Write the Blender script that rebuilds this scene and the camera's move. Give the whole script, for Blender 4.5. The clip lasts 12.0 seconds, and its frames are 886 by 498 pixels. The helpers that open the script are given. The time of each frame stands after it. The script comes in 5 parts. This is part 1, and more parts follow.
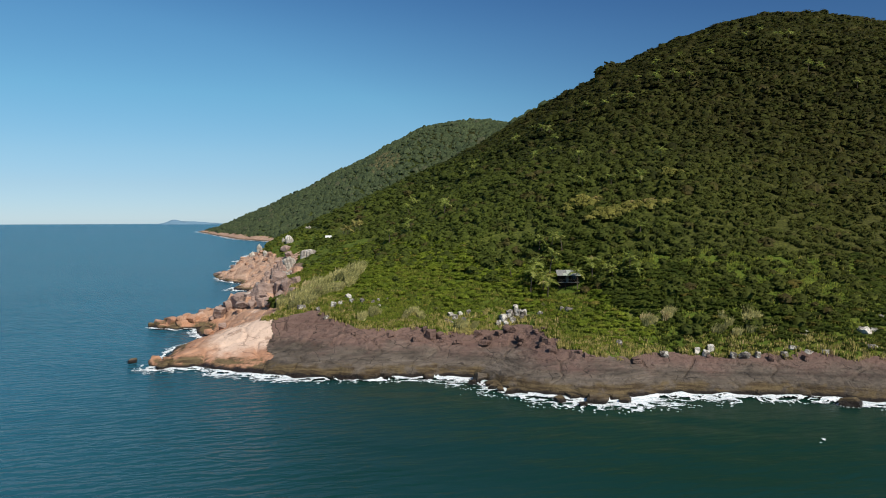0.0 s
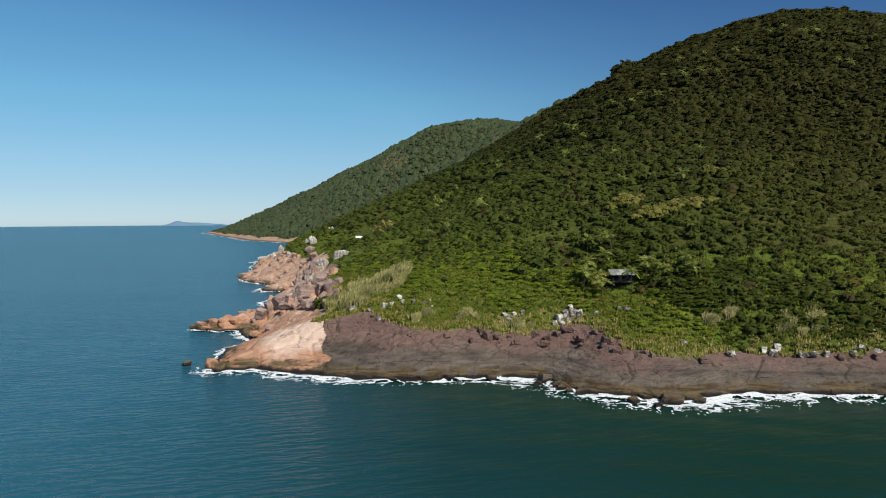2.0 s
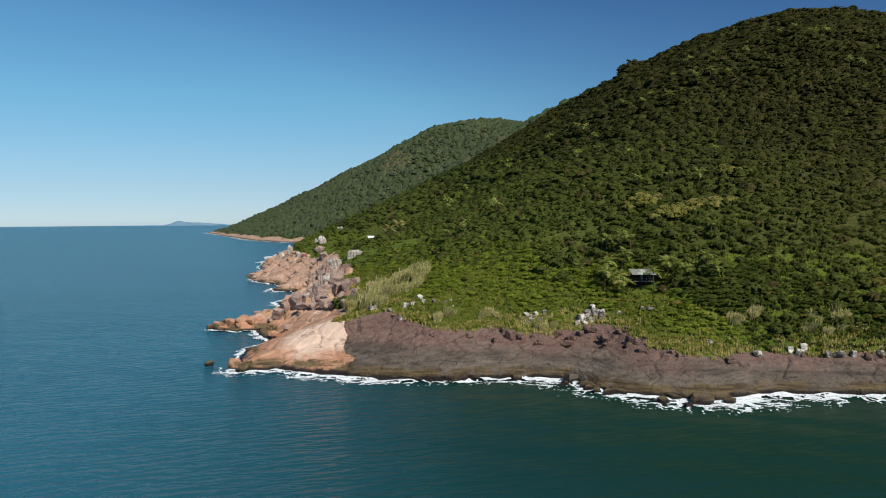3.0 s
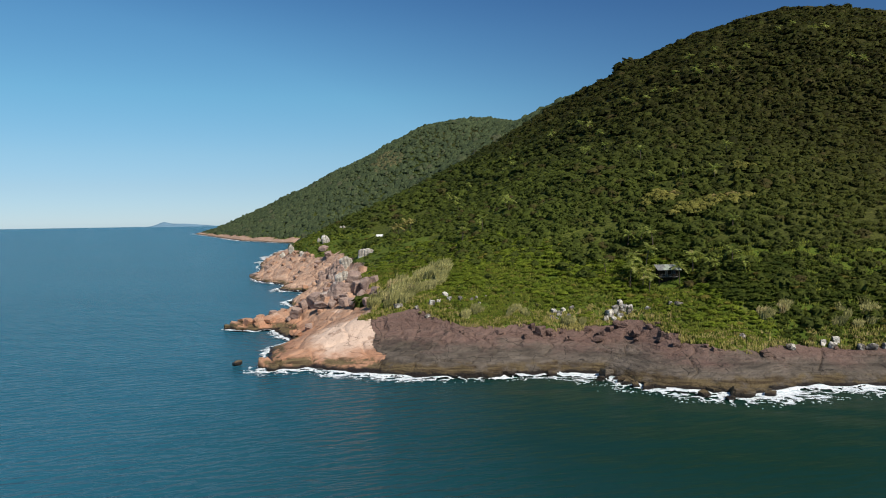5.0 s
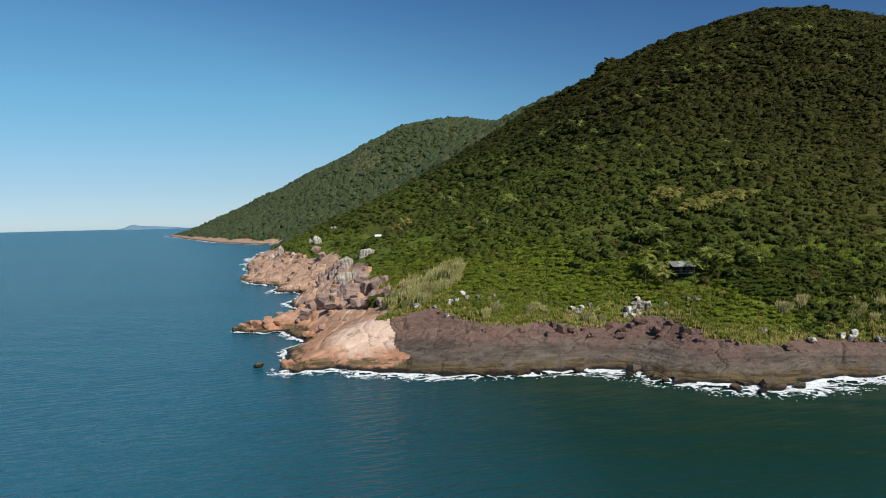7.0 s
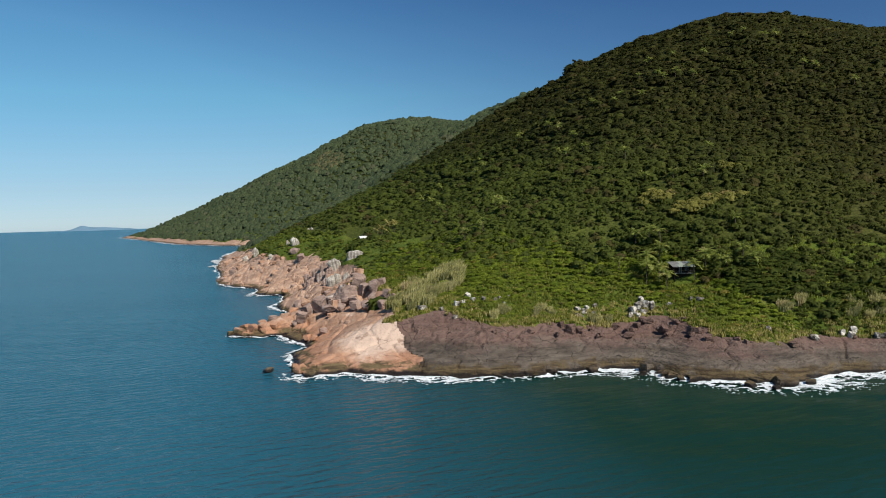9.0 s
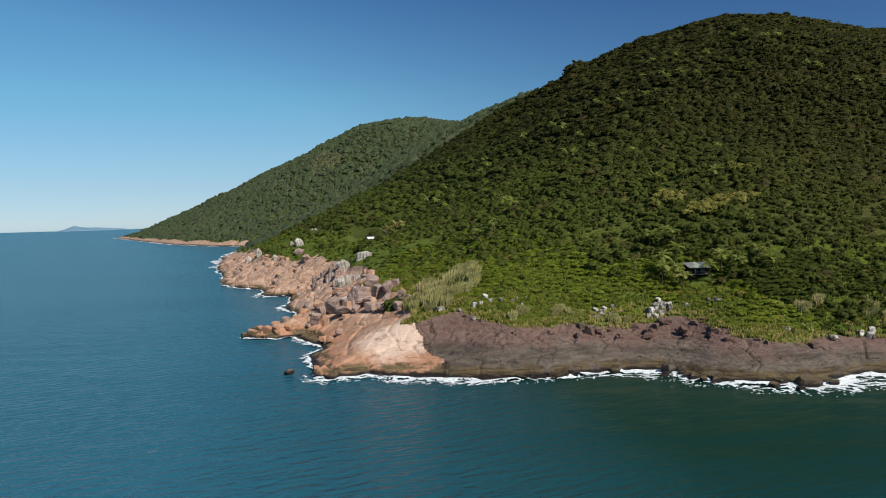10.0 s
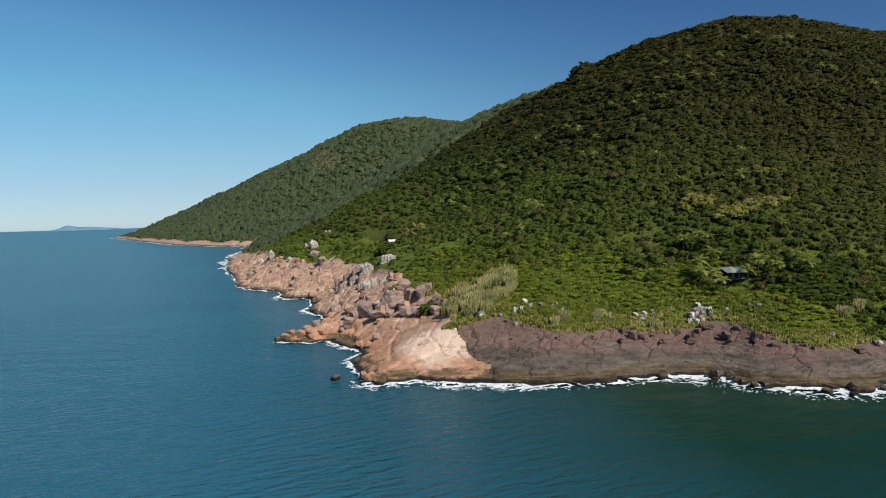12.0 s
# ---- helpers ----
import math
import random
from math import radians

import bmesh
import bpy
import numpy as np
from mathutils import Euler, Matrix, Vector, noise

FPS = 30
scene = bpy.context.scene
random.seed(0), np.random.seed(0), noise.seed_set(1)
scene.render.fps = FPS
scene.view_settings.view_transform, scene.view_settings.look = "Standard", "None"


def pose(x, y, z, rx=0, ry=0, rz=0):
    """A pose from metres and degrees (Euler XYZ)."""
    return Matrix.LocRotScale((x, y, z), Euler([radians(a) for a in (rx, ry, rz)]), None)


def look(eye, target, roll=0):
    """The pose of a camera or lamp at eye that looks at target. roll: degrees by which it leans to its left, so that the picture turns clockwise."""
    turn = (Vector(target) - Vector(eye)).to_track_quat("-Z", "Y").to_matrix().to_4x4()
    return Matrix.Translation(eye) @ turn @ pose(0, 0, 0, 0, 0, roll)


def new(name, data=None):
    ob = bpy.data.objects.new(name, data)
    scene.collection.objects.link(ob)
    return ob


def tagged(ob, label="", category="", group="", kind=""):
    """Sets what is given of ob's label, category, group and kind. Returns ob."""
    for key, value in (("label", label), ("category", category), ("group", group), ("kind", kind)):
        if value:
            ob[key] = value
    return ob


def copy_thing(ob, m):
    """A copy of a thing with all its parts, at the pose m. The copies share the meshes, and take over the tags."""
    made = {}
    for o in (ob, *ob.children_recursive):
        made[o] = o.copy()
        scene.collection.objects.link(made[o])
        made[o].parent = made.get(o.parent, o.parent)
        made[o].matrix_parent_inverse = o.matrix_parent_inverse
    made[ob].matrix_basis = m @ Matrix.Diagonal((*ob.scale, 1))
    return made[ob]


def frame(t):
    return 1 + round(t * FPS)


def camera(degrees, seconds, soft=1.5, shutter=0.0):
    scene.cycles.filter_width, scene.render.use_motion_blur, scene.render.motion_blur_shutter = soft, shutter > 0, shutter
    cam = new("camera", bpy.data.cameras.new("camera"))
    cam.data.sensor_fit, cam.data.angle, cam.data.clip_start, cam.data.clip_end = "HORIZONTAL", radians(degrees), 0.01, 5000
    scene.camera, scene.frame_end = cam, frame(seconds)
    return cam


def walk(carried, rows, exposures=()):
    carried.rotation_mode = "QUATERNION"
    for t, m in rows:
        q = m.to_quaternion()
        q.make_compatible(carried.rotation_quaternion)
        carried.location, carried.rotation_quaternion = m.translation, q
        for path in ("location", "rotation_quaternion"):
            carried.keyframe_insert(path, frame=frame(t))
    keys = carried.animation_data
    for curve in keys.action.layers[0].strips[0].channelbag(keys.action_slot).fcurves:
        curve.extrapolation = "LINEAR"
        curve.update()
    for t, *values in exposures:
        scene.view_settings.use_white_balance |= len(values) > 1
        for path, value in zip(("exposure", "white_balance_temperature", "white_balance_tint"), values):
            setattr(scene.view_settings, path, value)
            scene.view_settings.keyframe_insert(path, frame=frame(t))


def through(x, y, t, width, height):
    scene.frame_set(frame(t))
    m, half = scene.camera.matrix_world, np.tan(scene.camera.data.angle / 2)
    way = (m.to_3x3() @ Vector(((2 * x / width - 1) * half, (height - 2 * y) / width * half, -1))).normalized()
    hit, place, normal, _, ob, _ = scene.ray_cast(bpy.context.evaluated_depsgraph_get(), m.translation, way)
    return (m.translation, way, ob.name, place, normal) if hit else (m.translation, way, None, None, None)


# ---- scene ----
cam = camera(64.2, 12.0, soft=1.0)
METRES, EYE, TILT, LEAN, TURN = 80.0, 38.5, -2.55, 0.2, 0.0
ROWS = [
    (0.0, 0.0, 0.0, 0.0, -0.0, 0.0, 0.0),
    (0.5, -0.0463, 0.0064, 0.0004, 0.08, -0.01, 0.13),
    (1.0, -0.0926, 0.0119, 0.0007, 0.14, -0.03, 0.26),
    (1.5, -0.1385, 0.0156, 0.0015, 0.16, -0.02, 0.32),
    (2.0, -0.1807, 0.0185, 0.0018, 0.12, -0.02, 0.33),
    (2.5, -0.219, 0.0205, 0.0023, 0.14, -0.03, 0.35),
    (3.0, -0.2541, 0.0217, 0.0023, 0.15, -0.04, 0.37),
    (5.0, -0.3972, 0.0273, -0.0049, -1.01, -0.09, 0.81),
    (5.5, -0.4361, 0.0291, -0.0065, -0.96, -0.1, 0.91),
    (6.0, -0.4747, 0.0303, -0.0069, -1.26, -0.11, 1.04),
    (6.5, -0.5167, 0.0313, -0.0068, -2.53, -0.14, 1.28),
    (7.0, -0.5595, 0.0319, -0.0051, -3.26, -0.13, 1.39),
    (9.0, -0.7362, 0.0403, 0.0084, -6.79, -0.25, 1.72),
    (9.5, -0.7807, 0.0441, 0.0126, -7.23, -0.28, 1.77),
    (10.0, -0.8243, 0.048, 0.0165, -7.35, -0.28, 1.8),
    (10.5, -0.8688, 0.0522, 0.0221, -7.41, -0.32, 1.79),
    (11.0, -0.9113, 0.0571, 0.0282, -7.48, -0.34, 1.78),
    (11.5, -0.9533, 0.0615, 0.0359, -7.72, -0.36, 1.79),
    (12.0, -0.994, 0.0653, 0.0431, -7.92, -0.36, 1.79),
]
walk(cam, [(t, pose(0, 0, EYE, TILT, LEAN, TURN) @ pose(METRES * x, METRES * y, METRES * z, 90 + pitch, roll, yaw)) for t, x, y, z, yaw, pitch, roll in ROWS])

# ---- world and sun ----
SUN_EL, SUN_AZ = 46.0, 143.0          # degrees: height, and bearing clockwise from +y
world = bpy.data.worlds.new("sky")
scene.world = world
world.use_nodes = True
wn, wl = world.node_tree.nodes, world.node_tree.links
sky = wn.new("ShaderNodeTexSky")
sky.sky_type, sky.sun_disc = "NISHITA", False
sky.sun_elevation, sky.sun_rotation = radians(SUN_EL), radians(SUN_AZ)
sky.air_density, sky.dust_density, sky.ozone_density = 0.78, 0.0, 2.5
wn["Background"].inputs["Strength"].default_value = 0.115


def sky_maths(how, a, b=0.0):
    m = wn.new("ShaderNodeMath")
    m.operation = how
    for socket, v in zip(m.inputs, (a, b)):
        if isinstance(v, float):
            socket.default_value = v
        else:
            wl.new(v, socket)
    return m.outputs[0]


def sky_times(a, b):
    m = wn.new("ShaderNodeMix")
    m.data_type, m.blend_type = "RGBA", "MULTIPLY"
    m.inputs["Factor"].default_value = 1.0
    wl.new(a, m.inputs["A"]), wl.new(b, m.inputs["B"])
    return m.outputs["Result"]


sun_way = Vector((math.sin(radians(SUN_AZ)) * math.cos(radians(SUN_EL)), math.cos(radians(SUN_AZ)) * math.cos(radians(SUN_EL)), math.sin(radians(SUN_EL))))
way = wn.new("ShaderNodeTexCoord").outputs["Generated"]
# clean sea air: a soft pale horizon under a deep blue
rise, air = wn.new("ShaderNodeSeparateXYZ"), wn.new("ShaderNodeValToRGB")
wl.new(way, rise.inputs[0]), wl.new(rise.outputs[2], air.inputs["Fac"])
AIR = [(0.0, (0.43, 0.55, 0.77)), (0.045, (0.51, 0.61, 0.72)), (0.087, (0.565, 0.72, 0.76)), (0.165, (0.555, 0.88, 0.87)), (0.245, (0.52, 0.88, 0.93)), (0.32, (0.45, 0.82, 0.95))]
while len(air.color_ramp.elements) < len(AIR):
    air.color_ramp.elements.new(0.5)
for stop, (p, c) in zip(air.color_ramp.elements, AIR):
    stop.position, stop.color = p, (*c, 1)
# skylight is polarised, and darkest, at right angles to the sun
aim = wn.new("ShaderNodeVectorMath")
aim.operation = "DOT_PRODUCT"
aim.inputs[1].default_value = sun_way
wl.new(way, aim.inputs[0])
square = sky_maths("MULTIPLY", aim.outputs["Value"], aim.outputs["Value"])
polar = sky_maths("DIVIDE", sky_maths("SUBTRACT", 1.0, square), sky_maths("ADD", 1.0, square))
dim = sky_maths("SUBTRACT", 1.0, sky_maths("MULTIPLY", sky_maths("MAXIMUM", sky_maths("SUBTRACT", polar, 0.64), 0.0), 1.15))
deep = wn.new("ShaderNodeCombineColor")     # the blue fades least
wl.new(sky_maths("POWER", dim, 1.15), deep.inputs[0]), wl.new(sky_maths("POWER", dim, 1.2), deep.inputs[1]), wl.new(sky_maths("POWER", dim, 0.75), deep.inputs[2])
wl.new(sky_times(sky_times(sky.outputs[0], air.outputs["Color"]), deep.outputs[0]), wn["Background"].inputs["Color"])
sun_data = bpy.data.lights.new("sun", "SUN")
sun_data.energy, sun_data.angle, sun_data.color = 5.0, radians(0.5), (1.0, 0.93, 0.82)
sun = new("sun", sun_data)
sun.matrix_world = look(tuple(sun_way * 400), (0, 0, 0))

# ---- materials ----
def material(name, rough=0.9, spec=0.3):
    m = bpy.data.materials.new(name)
    m.use_nodes = True
    b = m.node_tree.nodes["Principled BSDF"]
    b.inputs["Roughness"].default_value = rough
    b.inputs["Specular IOR Level"].default_value = spec
    return m, m.node_tree.nodes, m.node_tree.links, b


def noise_node(n, l, size, detail=6.0, rough=0.6, stretch=(1, 1, 1), vector=None):
    """Noise on world places, with features of about that many metres."""
    geo = n.new("ShaderNodeNewGeometry")
    mul = n.new("ShaderNodeVectorMath")
    mul.operation = "MULTIPLY"
    mul.inputs[1].default_value = [s / size for s in stretch]
    l.new(vector or geo.outputs["Position"], mul.inputs[0])
    t = n.new("ShaderNodeTexNoise")
    t.inputs["Scale"].default_value, t.inputs["Detail"].default_value, t.inputs["Roughness"].default_value = 1.0, detail, rough
    l.new(mul.outputs[0], t.inputs["Vector"])
    return t.outputs["Fac"]


def ramp(n, l, fac, stops):
    r = n.new("ShaderNodeValToRGB")
    while len(r.color_ramp.elements) < len(stops):
        r.color_ramp.elements.new(0.5)
    for e, (p, c) in zip(r.color_ramp.elements, stops):
        e.position, e.color = p, (*c, 1) if len(c) == 3 else c
    l.new(fac, r.inputs["Fac"])
    return r.outputs["Color"]


def mix(n, l, fac, a, b, how="MIX"):
    m = n.new("ShaderNodeMix")
    m.data_type, m.blend_type = "RGBA", how
    for s, v in ((m.inputs["Factor"], fac), (m.inputs["A"], a), (m.inputs["B"], b)):
        if isinstance(v, (int, float)):
            s.default_value = v
        elif isinstance(v, tuple):
            s.default_value = (*v, 1)
        else:
            l.new(v, s)
    return m.outputs["Result"]


def step(n, l, value, low, high, flip=False):
    m = n.new("ShaderNodeMapRange")
    m.interpolation_type = "SMOOTHSTEP"
    m.inputs["From Min"].default_value, m.inputs["From Max"].default_value = low, high
    m.inputs["To Min"].default_value, m.inputs["To Max"].default_value = (1, 0) if flip else (0, 1)
    l.new(value, m.inputs["Value"])
    return m.outputs["Result"]


def maths(n, l, how, a, b=0.0):
    m = n.new("ShaderNodeMath")
    m.operation = how
    for s, v in zip(m.inputs, (a, b)):
        if isinstance(v, (int, float)):
            s.default_value = v
        else:
            l.new(v, s)
    return m.outputs[0]


def place(n, l, axis):
    geo, sep = n.new("ShaderNodeNewGeometry"), n.new("ShaderNodeSeparateXYZ")
    l.new(geo.outputs["Position"], sep.inputs[0])
    return sep.outputs[axis]


def bump(n, l, b, height, strength=0.6, distance=0.3):
    t = n.new("ShaderNodeBump")
    t.inputs["Strength"].default_value, t.inputs["Distance"].default_value = strength, distance
    l.new(height, t.inputs["Height"])
    l.new(t.outputs[0], b.inputs["Normal"])


def plain(name, colour, rough=0.8, spec=0.3, spread=0.25, size=1.0, metal=0.0):
    """A plain surface with weathering at two scales."""
    m, n, l, b = material(name, rough, spec)
    dark = tuple(c * (1 - spread) for c in colour)
    light = tuple(min(1, c * (1 + spread)) for c in colour)
    c = ramp(n, l, noise_node(n, l, size), [(0.3, dark), (0.7, light)])
    c = mix(n, l, step(n, l, noise_node(n, l, size * 0.2), 0.45, 0.7), c, tuple(v * 0.75 for v in colour))
    l.new(c, b.inputs["Base Color"])
    b.inputs["Metallic"].default_value = metal
    bump(n, l, b, noise_node(n, l, size * 0.3), 0.3, 0.05)
    return m


def rock_material(name, low, mid, high, pale, pale_cover, shore_band=True, size=5.0, upper=None, relief=0.9, tide=1.0, cracks=0.0, bleach=None):
    """Weathered rock: a broad stain, a fine grain, dark joints, lichen or bleached patches, and by the water the ochre and black tide bands."""
    m, n, l, b = material(name, 0.85, 0.25)
    c = ramp(n, l, noise_node(n, l, size, 8, 0.62, (1, 1, 2.5)), [(0.32, low), (0.5, mid), (0.68, high)])
    c = mix(n, l, step(n, l, noise_node(n, l, size * 1.7, 7, 0.58), pale_cover, pale_cover + 0.12), c, pale)
    if bleach:                           # a sun-bleached crown of the headland over rust-stained lower sheets
        bx, by, reach = bleach
        off = maths(n, l, "ADD", maths(n, l, "POWER", maths(n, l, "ABSOLUTE", maths(n, l, "SUBTRACT", place(n, l, 0), bx)), 2.0), maths(n, l, "POWER", maths(n, l, "ABSOLUTE", maths(n, l, "SUBTRACT", place(n, l, 1), by)), 2.0))
        off = maths(n, l, "ADD", maths(n, l, "POWER", off, 0.5), maths(n, l, "MULTIPLY", maths(n, l, "SUBTRACT", noise_node(n, l, 9.0, 7, 0.62), 0.5), 26.0))
        low_down = maths(n, l, "ADD", place(n, l, 2), maths(n, l, "MULTIPLY", maths(n, l, "SUBTRACT", noise_node(n, l, 8.0, 6, 0.6), 0.5), 7.0))
        c = mix(n, l, maths(n, l, "MULTIPLY", step(n, l, low_down, 2.2, 5.2, True), 0.7), c, (0.46, 0.225, 0.125))
        c = mix(n, l, maths(n, l, "MULTIPLY", step(n, l, off, reach * 0.6, reach * 1.25, True), 0.75), c, pale)
    if upper:
        band = noise_node(n, l, 2.4, 5, 0.6, (0.05, 0.12, 1.6))
        c = mix(n, l, maths(n, l, "MULTIPLY", step(n, l, band, 0.52, 0.62), 0.55), c, tuple(v * 0.5 for v in low))
        c = mix(n, l, maths(n, l, "MULTIPLY", step(n, l, band, 0.46, 0.38), 0.4), c, pale)
        top = maths(n, l, "ADD", place(n, l, 2), maths(n, l, "MULTIPLY", noise_node(n, l, 11.0, 5), 7.0))
        c = mix(n, l, step(n, l, top, 7.0, 10.0), c, mix(n, l, 0.7, c, upper))
    if cracks:                           # long curved joints, dark inside
        warp, geo, add = n.new("ShaderNodeTexNoise"), n.new("ShaderNodeNewGeometry"), n.new("ShaderNodeVectorMath")
        warp.inputs["Scale"].default_value = 0.12
        add.operation = "MULTIPLY_ADD"
        add.inputs[1].default_value = (7, 7, 7)
        l.new(geo.outputs["Position"], warp.inputs["Vector"])
        l.new(warp.outputs["Color"], add.inputs[0]), l.new(geo.outputs["Position"], add.inputs[2])
        cell, mul = n.new("ShaderNodeTexVoronoi"), n.new("ShaderNodeVectorMath")
        cell.feature = "DISTANCE_TO_EDGE"
        cell.inputs["Scale"].default_value = 1.0
        mul.operation = "MULTIPLY"
        mul.inputs[1].default_value = (0.11 / cracks, 0.07 / cracks, 0.22 / cracks)
        l.new(add.outputs[0], mul.inputs[0]), l.new(mul.outputs[0], cell.inputs["Vector"])
        gaps = maths(n, l, "MULTIPLY", step(n, l, cell.outputs["Distance"], 0.004, 0.015, True), step(n, l, noise_node(n, l, 7.0, 4), 0.46, 0.54))     # open only here and there
        c = mix(n, l, maths(n, l, "MULTIPLY", gaps, 0.45 if bleach else 0.8), c, tuple(v * 0.3 for v in low))
        streak = noise_node(n, l, 3.0, 6, 0.65, (1, 1, 0.22))
        c = mix(n, l, maths(n, l, "MULTIPLY", step(n, l, streak, 0.56, 0.68), 0.6), c, tuple(v * 0.5 for v in low))
    grain = noise_node(n, l, 0.5, 6, 0.7)
    c = mix(n, l, step(n, l, grain, 0.56, 0.72), c, tuple(v * 0.55 for v in low))
    if shore_band:
        z = maths(n, l, "ADD", place(n, l, 2), maths(n, l, "MULTIPLY", maths(n, l, "SUBTRACT", noise_node(n, l, 4.0, 5), 0.5), 2.6 * tide ** 1.6))
        c = mix(n, l, maths(n, l, "MULTIPLY", step(n, l, z, 2.2 * tide, 3.0 * tide, True), step(n, l, noise_node(n, l, 5.0, 6, 0.65), 0.38, 0.52)), c, ramp(n, l, noise_node(n, l, 0.7, 4, 0.6, (0.12, 0.12, 1.5)), [(0.4, (0.07, 0.047, 0.025)), (0.55, (0.155, 0.112, 0.056))]))
        wet = step(n, l, z, 0.7 * tide, 1.4 * tide, True)
        c = mix(n, l, wet, c, (0.022, 0.016, 0.012))
        l.new(maths(n, l, "SUBTRACT", 0.85, maths(n, l, "MULTIPLY", wet, 0.45)), b.inputs["Roughness"])
    l.new(c, b.inputs["Base Color"])
    rough = maths(n, l, "ADD", noise_node(n, l, 1.6, 9, 0.7), maths(n, l, "MULTIPLY", noise_node(n, l, 6.0, 8, 0.65, (1, 1, 3)), 1.5))
    bump(n, l, b, rough, 1.0, relief)
    return m


def leaf_material(name, dark, mid, light, autumn=(0.09, 0.06, 0.02), through=0.3, patch=38.0, valley=0.0, grain=0.5, dry=None):
    """Foliage: patches of kinds over the hill, a tone for each plant, a tone for each tuft."""
    m, n, l, b = material(name, 0.7, 0.1)
    obj, att, geo = n.new("ShaderNodeObjectInfo"), n.new("ShaderNodeAttribute"), n.new("ShaderNodeNewGeometry")
    att.attribute_name = "tone"
    tone = maths(n, l, "FRACT", maths(n, l, "ADD", obj.outputs["Random"], att.outputs["Fac"]))
    broad = noise_node(n, l, patch, 4, 0.55)
    mixed = maths(n, l, "ADD", maths(n, l, "MULTIPLY", tone, 0.42), maths(n, l, "MULTIPLY", broad, 0.58))
    if valley:                           # lighter leaf tones low down, duller and darker ones towards the summit
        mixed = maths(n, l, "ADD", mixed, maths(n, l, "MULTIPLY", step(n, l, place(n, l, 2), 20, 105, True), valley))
    c = ramp(n, l, mixed, [(0.26, dark), (0.5, mid), (0.8, light)])
    if dry:                              # olive-brown kinds towards the eastern summit, also painted dark for the dimmer light there
        where = maths(n, l, "ADD", maths(n, l, "ADD", maths(n, l, "MULTIPLY", place(n, l, 0), 1.3), place(n, l, 2)), maths(n, l, "MULTIPLY", noise_node(n, l, 60.0, 5, 0.6), 90.0))
        c = mix(n, l, maths(n, l, "MULTIPLY", step(n, l, where, 70, 330), 0.85), c, ramp(n, l, mixed, [(0.2, tuple(v * 0.5 for v in dry)), (0.75, tuple(v * 1.5 for v in dry))]))
    c = mix(n, l, step(n, l, tone, 0.93, 0.97), c, autumn)
    c = mix(n, l, maths(n, l, "MULTIPLY", geo.outputs["Random Per Island"], 0.32), c, tuple(v * 1.35 for v in light))
    fine = noise_node(n, l, grain, 4, 0.65)
    c = mix(n, l, 1.0, c, ramp(n, l, fine, [(0.32, (0.6, 0.62, 0.66)), (0.5, (1.0, 1.0, 1.0)), (0.68, (1.75, 1.68, 1.5))]), "MULTIPLY")
    l.new(c, b.inputs["Base Color"])
    bump(n, l, b, fine, 0.7, grain * 0.5)
    tr, ms, out = n.new("ShaderNodeBsdfTranslucent"), n.new("ShaderNodeMixShader"), n["Material Output"]
    l.new(c, tr.inputs["Color"])
    ms.inputs[0].default_value = through
    l.new(b.outputs[0], ms.inputs[1]), l.new(tr.outputs[0], ms.inputs[2]), l.new(ms.outputs[0], out.inputs["Surface"])
    return m


DARK_ROCK = rock_material("dark_rock", (0.088, 0.07, 0.054), (0.138, 0.111, 0.085), (0.192, 0.155, 0.12), (0.26, 0.212, 0.165), 0.6, True, 5.0, (0.225, 0.13, 0.104), 1.1, 1.0, 0.9)
PINK_ROCK = rock_material("pink_granite", (0.33, 0.185, 0.115), (0.43, 0.258, 0.168), (0.5, 0.33, 0.23), (0.68, 0.52, 0.41), 0.6, True, 7.0, None, 0.35, 0.85, 1.5, (-54, 197, 12))
SHORE_ROCK = rock_material("brown_granite", (0.29, 0.175, 0.118), (0.42, 0.27, 0.187), (0.52, 0.36, 0.26), (0.62, 0.47, 0.37), 0.6, True, 6.0, None, 0.4, 0.8, 1.0)
SLAB_ROCK = rock_material("fluted_rock", (0.2, 0.168, 0.138), (0.34, 0.30, 0.25), (0.47, 0.43, 0.365), (0.64, 0.60, 0.52), 0.5, False, 2.2, None, 0.3, 1.0, 0.2)
BOULDER_ROCK = rock_material("boulder_rock", (0.225, 0.152, 0.122), (0.335, 0.235, 0.19), (0.43, 0.315, 0.257), (0.54, 0.45, 0.385), 0.58, True, 3.0, None, 0.5, 1.0, 0.45)
GREY_ROCK = rock_material("lichen_rock", (0.05, 0.042, 0.035), (0.2, 0.175, 0.145), (0.42, 0.375, 0.31), (0.7, 0.65, 0.56), 0.46, False, 1.1, None, 0.9, 1.0, 0.25)
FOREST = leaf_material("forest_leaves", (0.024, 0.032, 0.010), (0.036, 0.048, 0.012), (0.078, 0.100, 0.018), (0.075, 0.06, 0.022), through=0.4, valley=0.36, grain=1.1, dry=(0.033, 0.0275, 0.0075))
# haze of distance is put into these paler, greyer leaf colours
FAR_FOREST = leaf_material("hazed_forest_leaves", (0.036, 0.052, 0.027), (0.050, 0.069, 0.033), (0.070, 0.089, 0.04), (0.075, 0.08, 0.045), 0.15, 110.0, 0.0, 2.5)
SHRUB = leaf_material("shrub_leaves", (0.084, 0.125, 0.014), (0.138, 0.19, 0.02), (0.21, 0.243, 0.03), (0.22, 0.18, 0.045), 0.48, 13.0)
SCRUB = leaf_material("scrub_leaves", (0.028, 0.044, 0.008), (0.046, 0.066, 0.010), (0.08, 0.097, 0.016), (0.13, 0.105, 0.025), 0.44, 13.0)
